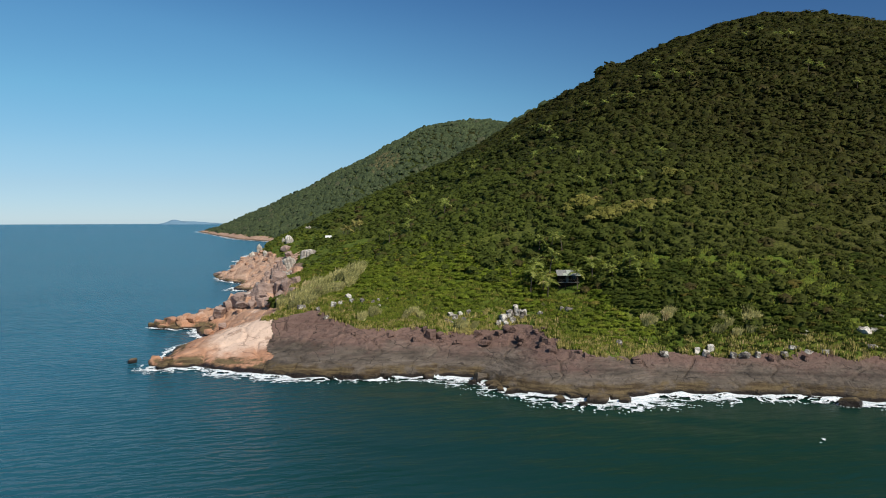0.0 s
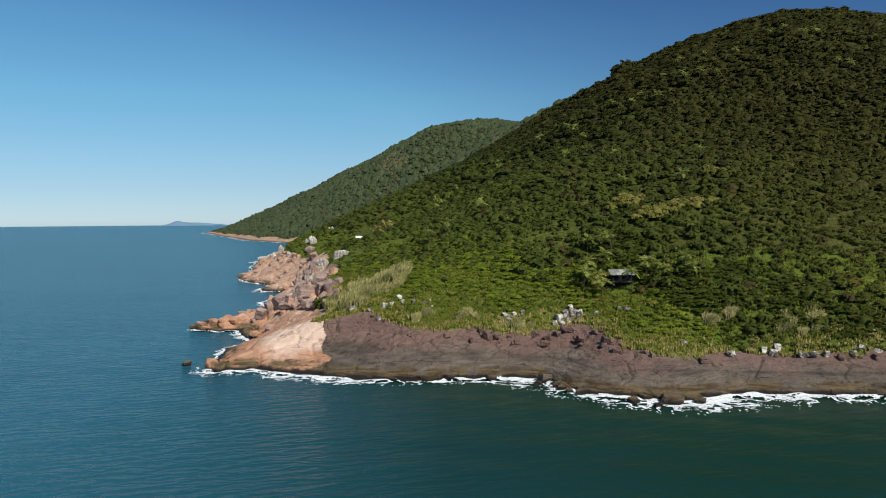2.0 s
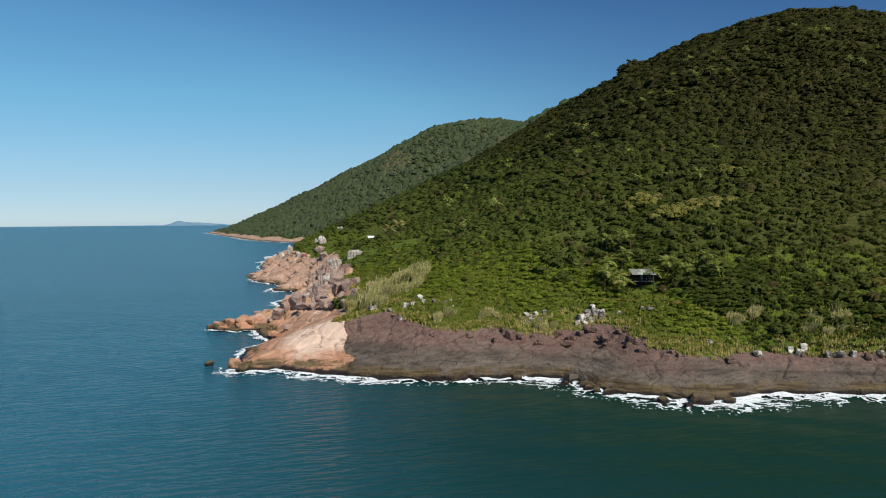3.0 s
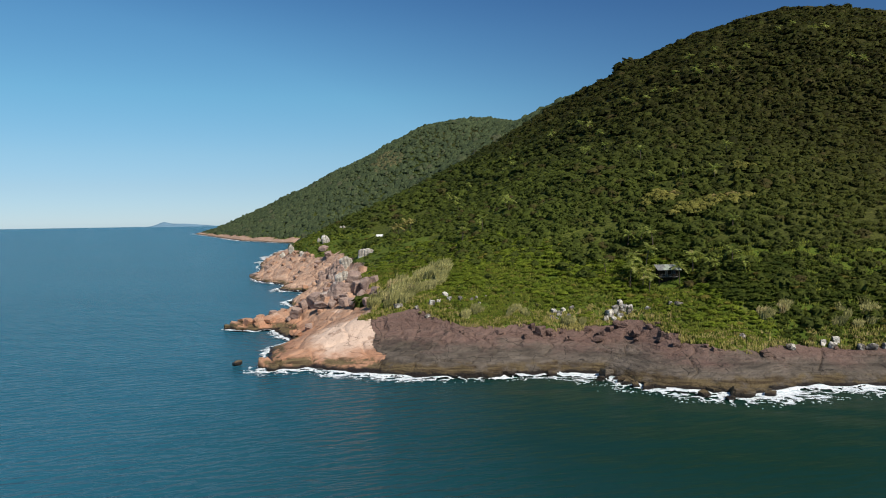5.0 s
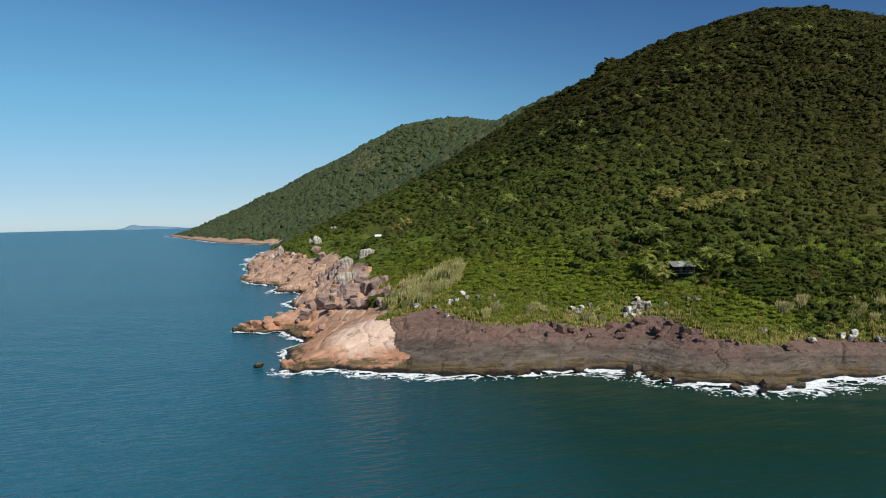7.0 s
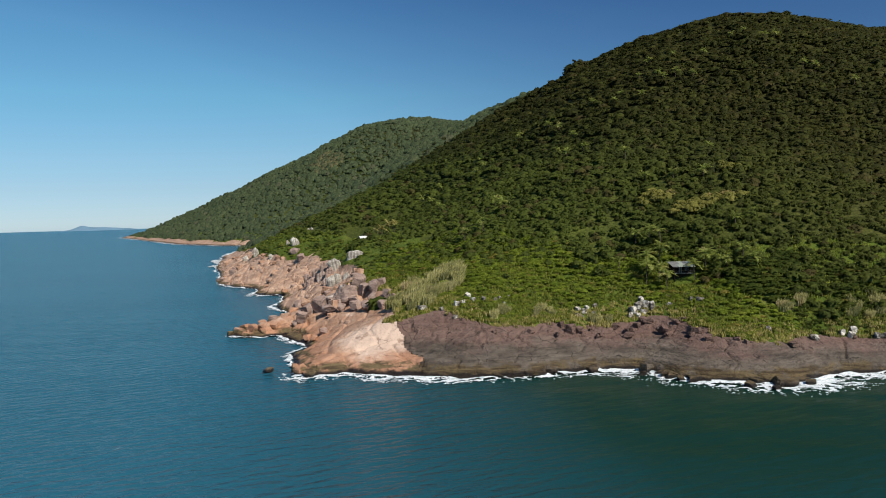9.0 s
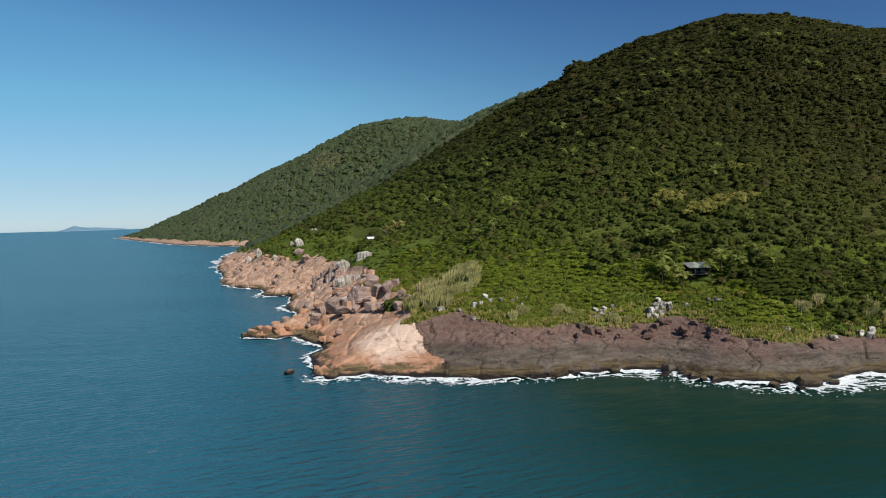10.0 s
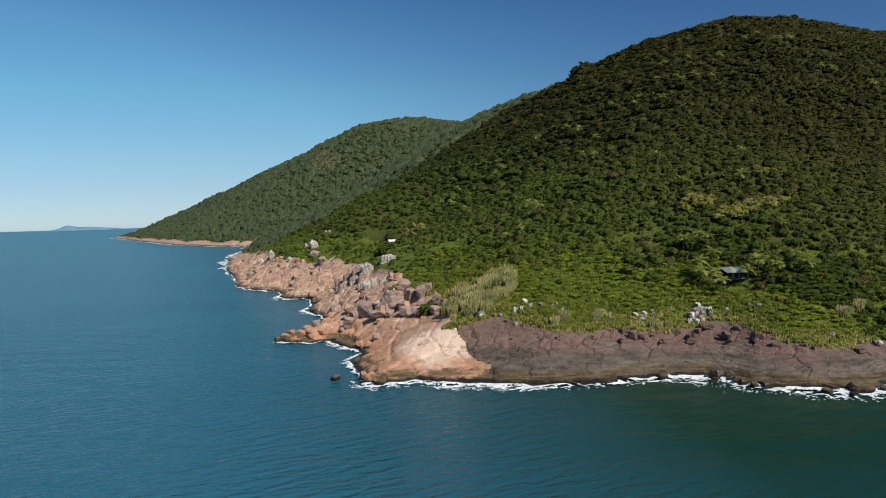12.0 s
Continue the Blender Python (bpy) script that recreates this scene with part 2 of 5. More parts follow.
WEST_SHRUB = leaf_material("west_shrub_leaves", (0.056, 0.086, 0.014), (0.10, 0.14, 0.02), (0.175, 0.195, 0.03), (0.17, 0.14, 0.04), 0.44, 16.0)
DRY_SCRUB = leaf_material("dry_scrub_leaves", (0.07, 0.074, 0.034), (0.09, 0.09, 0.042), (0.115, 0.108, 0.052), (0.12, 0.105, 0.06), 0.15, 40.0, 0.0, 2.5)
YELLOW_LEAF = leaf_material("yellow_leaves", (0.105, 0.108, 0.022), (0.155, 0.15, 0.034), (0.22, 0.2, 0.052), (0.2, 0.15, 0.06))
PALM_LEAF = leaf_material("palm_leaves", (0.15, 0.2, 0.035), (0.23, 0.275, 0.055), (0.36, 0.37, 0.11), (0.36, 0.32, 0.12), 0.45)
REED = leaf_material("reed_leaves", (0.165, 0.17, 0.058), (0.265, 0.255, 0.096), (0.38, 0.345, 0.155), (0.36, 0.29, 0.15), 0.3, 9.0)
GREEN_GRASS = leaf_material("green_grass", (0.085, 0.128, 0.016), (0.14, 0.185, 0.025), (0.23, 0.245, 0.045), (0.28, 0.24, 0.07), 0.46, 9.0)
DRY_GRASS = leaf_material("dry_grass", (0.17, 0.165, 0.04), (0.28, 0.25, 0.075), (0.4, 0.34, 0.13), (0.38, 0.3, 0.15), 0.3, 6.0)
BARK = plain("bark", (0.13, 0.1, 0.075), 0.95, 0.1, 0.35, 0.4)


def ground_material():
    m, n, l, b = material("undergrowth", 0.95, 0.1)
    c = ramp(n, l, noise_node(n, l, 14.0, 9, 0.65), [(0.3, (0.05, 0.078, 0.012)), (0.5, (0.09, 0.125, 0.018)), (0.7, (0.15, 0.16, 0.032))])
    c = mix(n, l, step(n, l, noise_node(n, l, 5.0, 7, 0.7), 0.58, 0.75), c, (0.16, 0.125, 0.05))
    l.new(c, b.inputs["Base Color"])
    bump(n, l, b, noise_node(n, l, 1.2, 8, 0.7), 1.0, 0.6)
    return m


GROUND = ground_material()
FLOOR = leaf_material("forest_undergrowth", (0.034, 0.044, 0.012), (0.05, 0.064, 0.015), (0.085, 0.1, 0.02), through=0.2, valley=0.3, grain=1.1, dry=(0.034, 0.029, 0.009))


def wave_node(n, l, length, angle, crook):
    """Short-crested waves of that length, running that many degrees from x."""
    geo, turn, mul = n.new("ShaderNodeNewGeometry"), n.new("ShaderNodeVectorRotate"), n.new("ShaderNodeVectorMath")
    turn.rotation_type = "Z_AXIS"
    turn.inputs["Angle"].default_value = radians(-angle)
    mul.operation = "MULTIPLY"
    k = 0.314 / length
    mul.inputs[1].default_value = (k, k * 0.45, k)
    l.new(geo.outputs["Position"], turn.inputs["Vector"]), l.new(turn.outputs[0], mul.inputs[0])
    w = n.new("ShaderNodeTexWave")
    w.inputs["Scale"].default_value, w.inputs["Distortion"].default_value = 1.0, crook
    w.inputs["Detail"].default_value, w.inputs["Detail Scale"].default_value = 2.0, 3.0
    l.new(mul.outputs[0], w.inputs["Vector"])
    return w.outputs["Fac"]


def sea_material():
    """Clear green-blue water: wind ripples over a low swell, darker green by the southern land for shallows and a
    painted hill reflection.
    """
    m, n, l, b = material("sea_water", 0.24, 0.25)
    b.inputs["IOR"].default_value = 1.333
    att = n.new("ShaderNodeAttribute")
    att.attribute_name = "shallow_hill_tint"
    deep = ramp(n, l, noise_node(n, l, 160.0, 4, 0.5, (0.4, 1, 1)), [(0.35, (0.016, 0.092, 0.136)), (0.65, (0.021, 0.112, 0.162))])
    # dark green: partly the shallows, partly the hill's reflection painted as colour
    c = mix(n, l, att.outputs["Fac"], deep, (0.0055, 0.031, 0.021))
    l.new(c, b.inputs["Base Color"])
    waves = maths(n, l, "MULTIPLY", wave_node(n, l, 3.6, 112, 6.0), 0.4)
    waves = maths(n, l, "ADD", waves, maths(n, l, "MULTIPLY", wave_node(n, l, 2.3, 99, 7.0), 0.3))
    waves = maths(n, l, "ADD", waves, maths(n, l, "MULTIPLY", noise_node(n, l, 3.8, 4, 0.6, (0.5, 1.1, 1)), 1.0))
    waves = maths(n, l, "ADD", waves, maths(n, l, "MULTIPLY", noise_node(n, l, 1.1, 4, 0.6, (0.6, 1.2, 1)), 0.42))
    waves = maths(n, l, "MULTIPLY", waves, maths(n, l, "SUBTRACT", 1.0, maths(n, l, "MULTIPLY", att.outputs["Fac"], 0.93)))    # calmer in the lee of the land
    bump(n, l, b, waves, 1.0, 0.75)
    return m


SEA = sea_material()


def foam_material():
    m, n, l, b = material("sea_foam", 0.9, 0.2)
    c = ramp(n, l, noise_node(n, l, 1.1, 7, 0.72, (0.6, 1.3, 1)), [(0.3, (0.22, 0.32, 0.33)), (0.44, (0.62, 0.68, 0.69)), (0.56, (0.85, 0.87, 0.87))])
    l.new(c, b.inputs["Base Color"])
    bump(n, l, b, noise_node(n, l, 0.5, 6, 0.7), 0.8, 0.3)
    return m


FOAM = foam_material()

# the shore, walked with the land on the right hand: south ledges, then the west coast
SOUTH = [(2600, 420), (1500, 230), (700, 120), (300, 132), (140, 140), (91, 143), (76, 148), (63, 150), (50, 151), (40, 147),
         (31, 147), (21, 150), (13, 156), (8, 166), (-1, 169), (-10, 168), (-20, 166), (-31, 167), (-41, 170), (-48, 172.5),
         (-56, 175.5), (-63, 179), (-73, 178)]
WEST = [(-75, 181), (-77, 191), (-79, 201), (-80, 208), (-76, 216), (-78, 225), (-83, 234), (-86, 243), (-92, 241), (-98, 243), (-104, 247), (-103, 252), (-96, 262),
        (-91, 279), (-88, 297), (-94, 312), (-99, 326), (-97, 340), (-98, 362), (-100, 371), (-112, 374), (-116, 384), (-114, 398), (-118, 411), (-128, 422),
        (-138, 436), (-146, 449), (-147, 466), (-154, 495), (-158, 522), (-171, 573), (-179, 615), (-186, 664), (-202, 765),
        (-208, 929), (-224, 1092), (-275, 1133), (-374, 1281), (-454, 1457), (-651, 1903), (-700, 2010), (-560, 2500), (200, 3300), (2600, 3600)]
SHORE = np.array(SOUTH + WEST, float)
# height of the bare ground by the distance from the water
RISE = [(-60, -9), (-12, -3), (0, 0), (2.5, 1.3), (15, 5.5), (25, 8.5), (35, 12.5), (50, 18), (75, 29), (100, 40), (150, 64), (200, 92), (300, 146),
        (400, 186), (520, 208), (700, 222), (1500, 240)]
# hills and hollows: middle, spread, height
HILLS = [
    (85, 205, 35, 7.7), (-60, 330, 35, 5.3), (-95, 450, 45, 3.6), (-25, 325, 45, 6.2), (150, 345, 50, -7.9), (0, 215, 35, 0.4),
    (60, 265, 45, 2.6), (25, 195, 25, -0.4), (-60, 245, 35, 3.1), (-15, 275, 40, -2.5), (130, 430, 70, 11.6), (50, 450, 70, 3.0),
    (-100, 550, 60, 7.9), (-40, 540, 70, 4.9), (190, 690, 90, 7.5), (260, 610, 90, 16.5), (36, 200, 7, -2.4), (292, 550, 38, 6.0), (232, 585, 34, -3.0), (390, 540, 90, -11.0), (330, 470, 90, -2.0),
    (110, 620, 80, -7.1), (480, 620, 120, -4.0), (30, 1950, 220, 8.8), (220, 1900, 220, 4.8), (-110, 1750, 150, 15.3), (-430, 2000, 200, -4.5),
    (-230, 2000, 170, -14.3), (150, 1050, 150, 18.3), (-60, 900, 120, -0.2), (60, 1500, 150, 40.4), (330, 1500, 250, -10.4), (-45, 187, 10, -3.7),
    (620, 500, 150, -4.9), (345, 530, 38, -4.3), (310, 540, 24, -2.6), (281, 552, 14, 1.0), (258, 571, 15, -5.3), (222, 655, 28, 1.2), (156, 743, 20, -7.6), (128, 735, 30, -3.0),
    (150, 1455, 55, -11.3), (100, 1495, 45, 1.6), (-92, 1610, 50, 4.8), (-30, 1505, 50, 4.7), (-185, 1715, 50, -12.9), (-380, 1990, 70, -2.8), (-620, 2005, 50, -5.5),
    (88, 787, 22, -7.1), (108, 753, 18, 2.9),
]


def grid_noise(x, y, size, seed):
    """Smooth noise between -1 and 1 on arrays, with waves of about that size."""
    u, v = x / size + seed * 17.3, y / size - seed * 9.1
    i, j = np.floor(u), np.floor(v)
    a, b = u - i, v - j
    a, b = a * a * (3 - 2 * a), b * b * (3 - 2 * b)

    def corner(p, q):
        s = np.sin(p * 127.1 + q * 311.7 + seed * 74.7) * 43758.5453
        return 2 * (s - np.floor(s)) - 1
    low = corner(i, j) * (1 - a) + corner(i + 1, j) * a
    top = corner(i, j + 1) * (1 - a) + corner(i + 1, j + 1) * a
    return low * (1 - b) + top * b


def inland(x, y):
    """Distance from the shore on arrays, minus out at sea."""
    best = np.full(np.shape(x), 1e9)
    inside = np.zeros(np.shape(x), bool)
    n = len(SHORE)
    for k in range(n):
        (ax, ay), (bx, by) = SHORE[k], SHORE[(k + 1) % n]
        dx, dy = bx - ax, by - ay
        if k < n - 1:
            s = np.clip(((x - ax) * dx + (y - ay) * dy) / (dx * dx + dy * dy), 0, 1)
            best = np.minimum(best, (x - ax - s * dx) ** 2 + (y - ay - s * dy) ** 2)
        crosses = (ay > y) != (by > y)
        if dy:
            inside ^= crosses & (x < ax + (y - ay) / dy * dx)
    return np.where(inside, 1, -1) * np.sqrt(best)


def bulk(x, y, d=None):
    """Height of the land without its small unevenness."""
    if d is None:
        # mean of several places, so that ridges are rounded
        r = np.clip(inland(x, y) * 0.22, 0.0, 60)
        d = sum(inland(x + r * c, y + r * s) for c, s in ((1, 0), (-1, 0), (0, 1), (0, -1), (.7, .7), (-.7, .7), (.7, -.7), (-.7, -.7))) / 8
    z = np.interp(d, [p[0] for p in RISE], [p[1] for p in RISE])
    for cx, cy, spread, tall in HILLS:
        z = z + tall * np.exp(-((x - cx) ** 2 + (y - cy) ** 2) / (2 * spread * spread)) * np.clip(d / 30, 0, 1)
    return z


def cells(x, y, size, seed):
    """Broken plates: distance to the nearest joint and a number for each plate."""
    u, v = x / size, y / size
    i, j = np.floor(u), np.floor(v)
    f1, f2, who = np.full(np.shape(x), 9.0), np.full(np.shape(x), 9.0), np.zeros(np.shape(x))
    for a in (-1, 0, 1):
        for b in (-1, 0, 1):
            p, q = i + a, j + b
            s = np.sin(p * 127.1 + q * 311.7 + seed) * 43758.5453
            t = np.sin(p * 269.5 + q * 183.3 + seed) * 43758.5453
            s, t = s - np.floor(s), t - np.floor(t)
            d = np.hypot(p + s - u, q + t - v)
            near = d < f1
            f2 = np.where(near, f1, np.minimum(f2, d))
            who = np.where(near, s * 0.7 + t * 0.3, who)
            f1 = np.where(near, d, f1)
    return f2 - f1, who, f1


def mesh_object(name, verts, faces, mat, smooth=True, parent=None, tone=None, normals=None):
    """One mesh object from arrays of places and of faces with equally many corners."""
    me = bpy.data.meshes.new(name)
    verts, faces = np.asarray(verts, np.float32), np.asarray(faces, np.int32)
    k = faces.shape[1]
    me.vertices.add(len(verts))
    me.vertices.foreach_set("co", verts.ravel())
    me.loops.add(faces.size)
    me.loops.foreach_set("vertex_index", faces.ravel())
    me.polygons.add(len(faces))
    me.polygons.foreach_set("loop_start", np.arange(0, faces.size, k, dtype=np.int32))
    me.polygons.foreach_set("use_smooth", np.full(len(faces), smooth))
    if tone is not None:
        key, values = tone
        me.attributes.new(key, "FLOAT", "POINT").data.foreach_set("value", np.asarray(values, np.float32))
    me.materials.append(mat)
    me.update(calc_edges=True)
    if normals is not None:              # leaves take the light of the whole crown
        me.normals_split_custom_set_from_vertices(np.asarray(normals, np.float32))
    ob = new(name, me)
    ob.parent = parent
    return ob


def part(name, bm, mat, parent, label="", smooth=False):
    """One bmesh as one mesh object under a thing or a part."""
    me = bpy.data.meshes.new(name)
    bm.to_mesh(me)
    bm.free()
    for f in me.polygons:
        f.use_smooth = smooth
    me.materials.append(mat)
    ob = new(name, me)
    ob.parent = parent
    return tagged(ob, label) if label else ob


# ---- land ----
def spaced(stops):
    """Places along a line, with the step between two stops growing or shrinking evenly."""
    out = [stops[0][0]]
    for (a, s), (b, e) in zip(stops, stops[1:]):
        x = a
        while x < b:
            x += s + (e - s) * (x - a) / (b - a)
            out.append(min(x, b))
    return np.unique(np.round(out, 3))


XS = spaced([(-1300, 40), (-230, 4), (-112, 1.3), (102, 1.3), (112, 1.8), (220, 5), (500, 12), (1300, 60)])
YS = spaced([(60, 10), (135, 1.3), (262, 1.3), (275, 1.8), (460, 3.5), (620, 7), (2300, 25), (3500, 80)])


def rock_edge(x, y):
    """How far the bare rock reaches from the water."""
    west = 1 / (1 + np.exp((x + 52 - np.clip(y - 200, 0, 60) * 0.2) / 4)) * (y > 165)
    far = np.clip((y - 480) / 500, 0, 1)
    south = 17.5 - 4.5 * np.clip((x - 30) / 14, 0, 1) + 6 * np.exp(-((x - 20) / 12) ** 2) + 4 * np.exp(-((x + 8) / 10) ** 2) + 15 * np.exp(-((x + 38) / 16) ** 2) + grid_noise(x, y, 14, 7) * 1.6
    west_edge = 27 - 9 * far + grid_noise(x, y, 22, 8) * 7 + 6 * np.exp(-((y - 395) / 60) ** 2)
    return south * (1 - west) + west_edge * west


def is_pink(x, y):
    """Granite on the headland and the west shore, dark rock along the south ledges."""
    contact = -46.5 + (y - 190) * -0.12 + grid_noise(x, y, 5, 11) * 2.4
    head = 1 / (1 + np.exp(np.clip((x - contact) / 0.7, -40, 40)))
    head = np.where(y > 202, np.maximum(head, np.clip((y - 202) / 3, 0, 1) * (x < -10)), head)
    return np.maximum(head, 1 / (1 + np.exp(np.clip((101 + grid_noise(x, y, 6, 5) * 3 - x) / 0.7, -40, 40))))


def survey(x, y):
    """Distance from the water, bare rock (above 0), granite or not, and the height of the ground with its relief."""
    d = inland(x, y)
    d = d + np.clip(1 - np.abs(d) / 30, 0, 1) * (grid_noise(x, y, 7, 3) * 1.3 + grid_noise(x, y, 2.6, 4) * 0.7)
    z = bulk(x, y)
    bare = rock_edge(x, y) + grid_noise(x, y, 4, 21) * 1.8 - d
    pink = is_pink(x, y)
    rocky = np.clip(bare / 3, 0, 1) * np.clip(d / 2 + 1.5, 0, 1)
    # dark ledge: one smooth slab by the water, broken into blocks towards the grass, with open joints
    warp, warp2 = grid_noise(x, y, 7, 1) * 1.6, grid_noise(x, y, 6, 2) * 1.4
    joint, plate, _ = cells((x + warp) * 0.75 + y * 0.45, (y + warp2) * 0.8 - x * 0.35, 11.0, 1.0)
    joint2, plate2, _ = cells(x * 0.8 - y * 0.3 + warp2, y + x * 0.2 + warp, 4.2, 2.0)
    blocky = np.clip((d - 9) / 7, 0.04, 1)
    # thin beds, nearly level, each ending in a small riser
    level = z + x * 0.035 + grid_noise(x, y, 14, 19) * 0.9 + grid_noise(x, y, 3.5, 20) * 0.22
    tread = level / 0.8 - np.floor(level / 0.8)
    beds = (tread ** 3 - tread) * 0.75
    dark = (plate - 0.5) * 1.1 * blocky - 0.7 * np.exp(-(joint / 0.032) ** 2) * (plate > 0.35) + beds + blocky * ((plate2 - 0.5) * 1.2 - 0.55 * np.exp(-(joint2 / 0.07) ** 2)) + grid_noise(x, y, 1.3, 23) * 0.04
    # the foot of the ledge stands up from the water
    dark = dark + 1.7 * np.clip(d / 1.0, 0, 1) * np.clip((16 - d) / 14, 0, 1)
    # granite: rounded masses parted by joints, with sheets splitting off along one slanting plane
    wobble = grid_noise(x, y, 9, 5) * 2.0
    joint3, plate3, core3 = cells(x * 0.85 + y * 0.35 + wobble, y * 0.6 - x * 0.3 + wobble, 12.0, 3.0)
    joint4, plate4, _ = cells(x * 1.1 + y * 0.2 + wobble, y * 0.7, 4.6, 4.0)
    rugged = np.clip((y - 214) / 45, 0.1, 1)
    peel = 0.9 * (x * 0.16 + y * -0.1 + grid_noise(x, y, 10, 15) * 1.3 + grid_noise(x, y, 3.3, 16) * 0.35)
    peel = (peel - np.floor(peel)) ** 3 * 0.18
    crag = np.abs(grid_noise(x * 0.8 + y * 0.5, y * 0.6 - x * 0.4, 6.5, 17)) * 1.1 + np.abs(grid_noise(x, y, 2.3, 18)) * 0.25
    light = rugged * ((plate3 - 0.5) * 3.6 + 1.4 * (0.5 - core3 ** 2) + (plate4 - 0.5) * 0.9 + crag * 0.6 - 0.8) - np.clip(rugged + 0.3, 0, 1) * (1.3 * np.exp(-(joint3 / 0.05) ** 2) + 0.6 * np.exp(-(joint4 / 0.06) ** 2)) + peel - 0.2 + grid_noise(x, y, 1.5, 6) * 0.07
    z = z + rocky * (pink * light + (1 - pink) * dark) * np.clip(d / 3 + 0.35, 0.05, 1)
    z = z + (1 - rocky) * np.clip(d / 10, 0, 1) * (grid_noise(x, y, 16, 12) * 0.9 + grid_noise(x, y, 5, 13) * 0.4 + grid_noise(x, y, 60, 14) * np.clip(d / 60, 0, 3) * 1.2)
    z = np.where(d < 0, np.minimum(z, -0.25 + 0.02 * d), z)
    return d, bare, pink, z


GX, GY = np.meshgrid(XS, YS)
SHORE_D, BARE, PINK, GZ = survey(GX, GY)


def table(grid, x, y, xs=XS, ys=YS):
    """A grid's value at any place, between its four corners."""
    x, y = np.asarray(x, float), np.asarray(y, float)
    i = np.clip(np.searchsorted(xs, x) - 1, 0, len(xs) - 2)
    j = np.clip(np.searchsorted(ys, y) - 1, 0, len(ys) - 2)
    a = np.clip((x - xs[i]) / (xs[i + 1] - xs[i]), 0, 1)
    b = np.clip((y - ys[j]) / (ys[j + 1] - ys[j]), 0, 1)
    return (grid[j, i] * (1 - a) + grid[j, i + 1] * a) * (1 - b) + (grid[j + 1, i] * (1 - a) + grid[j + 1, i + 1] * a) * b


def height(x, y):
    return table(GZ, x, y)


mid = lambda g: (g[:-1, :-1] + g[1:, :-1] + g[:-1, 1:] + g[1:, 1:]) / 4


def land_piece(name, x, y, z, keep, mat, label, smooth):
    """The faces of a sheet of land that are of one kind of ground."""
    w = x.shape[1]
    j, i = np.nonzero(keep)
    quads = np.stack([j * w + i, j * w + i + 1, (j + 1) * w + i + 1, (j + 1) * w + i], 1)
    used, back = np.unique(quads, return_inverse=True)
    ob = mesh_object(name, np.stack([x, y, z], -1).reshape(-1, 3)[used], back.reshape(-1, 4), mat, smooth)
    return tagged(ob, label, name.replace("_", " "), kind="structure")


# soil under everything, a little below the bare rock
UNDER = GZ - np.clip((BARE + 0.5) * 0.8, 0, 1.6)
land = mid(SHORE_D) > -14
wooded = mid(SHORE_D) > 56
land_piece("ground", GX, GY, UNDER, land & ~wooded, GROUND, "green undergrowth and soil on the steep coastal hill", True)
land_piece("forest_floor", GX, GY, UNDER + np.clip((SHORE_D - 56) / 14, 0, 1) * (0.25 + grid_noise(GX, GY, 9, 36) * 0.3), land & wooded, FLOOR, "dense dark undergrowth on the forest floor of the hill", True)
for name, x0, x1, y0, y1, gap, granite, mat, label in (
        ("rock_ledge", -56, 112, 138, 212, 0.34, False, DARK_ROCK, "dark purple-brown cracked rock ledge above the surf"),
        ("granite_headland", -112, -36, 170, 276, 0.42, True, PINK_ROCK, "orange-pink weathered granite headland by the sea"),
        ("granite_outcrop", 92, 114, 138, 190, 0.5, True, PINK_ROCK, "pale pink granite beside the dark ledge"),
        ("granite_shore", -215, -40, 276, 660, 0.8, True, SHORE_ROCK, "orange-pink rugged granite shore under the hill"),
        ("far_shore", -720, -150, 660, 2040, 5.0, True, SHORE_ROCK, "pale granite shore below the distant hill")):
    px, py = np.meshgrid(np.arange(x0, x1 + gap, gap), np.arange(y0, y1 + gap, gap))
    d, bare, pink, z = survey(px, py)
    land_piece(name, px, py, z, (mid(bare) > 0) & (mid(d) > -6) & ((mid(pink) > 0.5) == granite), mat, label, gap != 0.8)

# ---- sea ----
SX = spaced([(-4900, 300), (-600, 30), (-160, 2.0), (-110, 1.3), (110, 1.3), (170, 3), (700, 40), (4900, 300)])
SY = spaced([(-1500, 120), (-100, 12), (40, 1.8), (130, 1.3), (260, 1.3), (420, 2.5), (900, 15), (4980, 200)])
WX, WY = np.meshgrid(SX, SY)
SEA_D = inland(WX, WY)
fine = np.clip(1 - (np.hypot(WX + 40, WY - 120) - 120) / 300, 0, 1)
WZ = fine * (0.05 * np.sin((WY + 0.25 * WX + grid_noise(WX, WY, 30, 41) * 9) * 0.42) + grid_noise(WX, WY * 1.8, 6, 42) * 0.05 + grid_noise(WX, WY * 1.5, 2.6, 43) * 0.05)
w = len(SX)
j, i = np.nonzero(np.maximum(mid(SEA_D), -1e9) < 25)
quads = np.stack([j * w + i, j * w + i + 1, (j + 1) * w + i + 1, (j + 1) * w + i], 1)
used, back = np.unique(quads, return_inverse=True)
tagged(mesh_object("water", np.stack([WX, WY, WZ], -1).reshape(-1, 3)[used], back.reshape(-1, 4), SEA,
                   tone=("shallow_hill_tint", np.clip(1.2 + SEA_D.ravel()[used] / 230, 0, 1) * np.clip((WX.ravel()[used] + 100) / 85, 0, 1) ** 1.2)), "blue-green sea with low wind ripples", "sea", kind="structure")

# ---- vegetation ----
rng = np.random.default_rng(7)


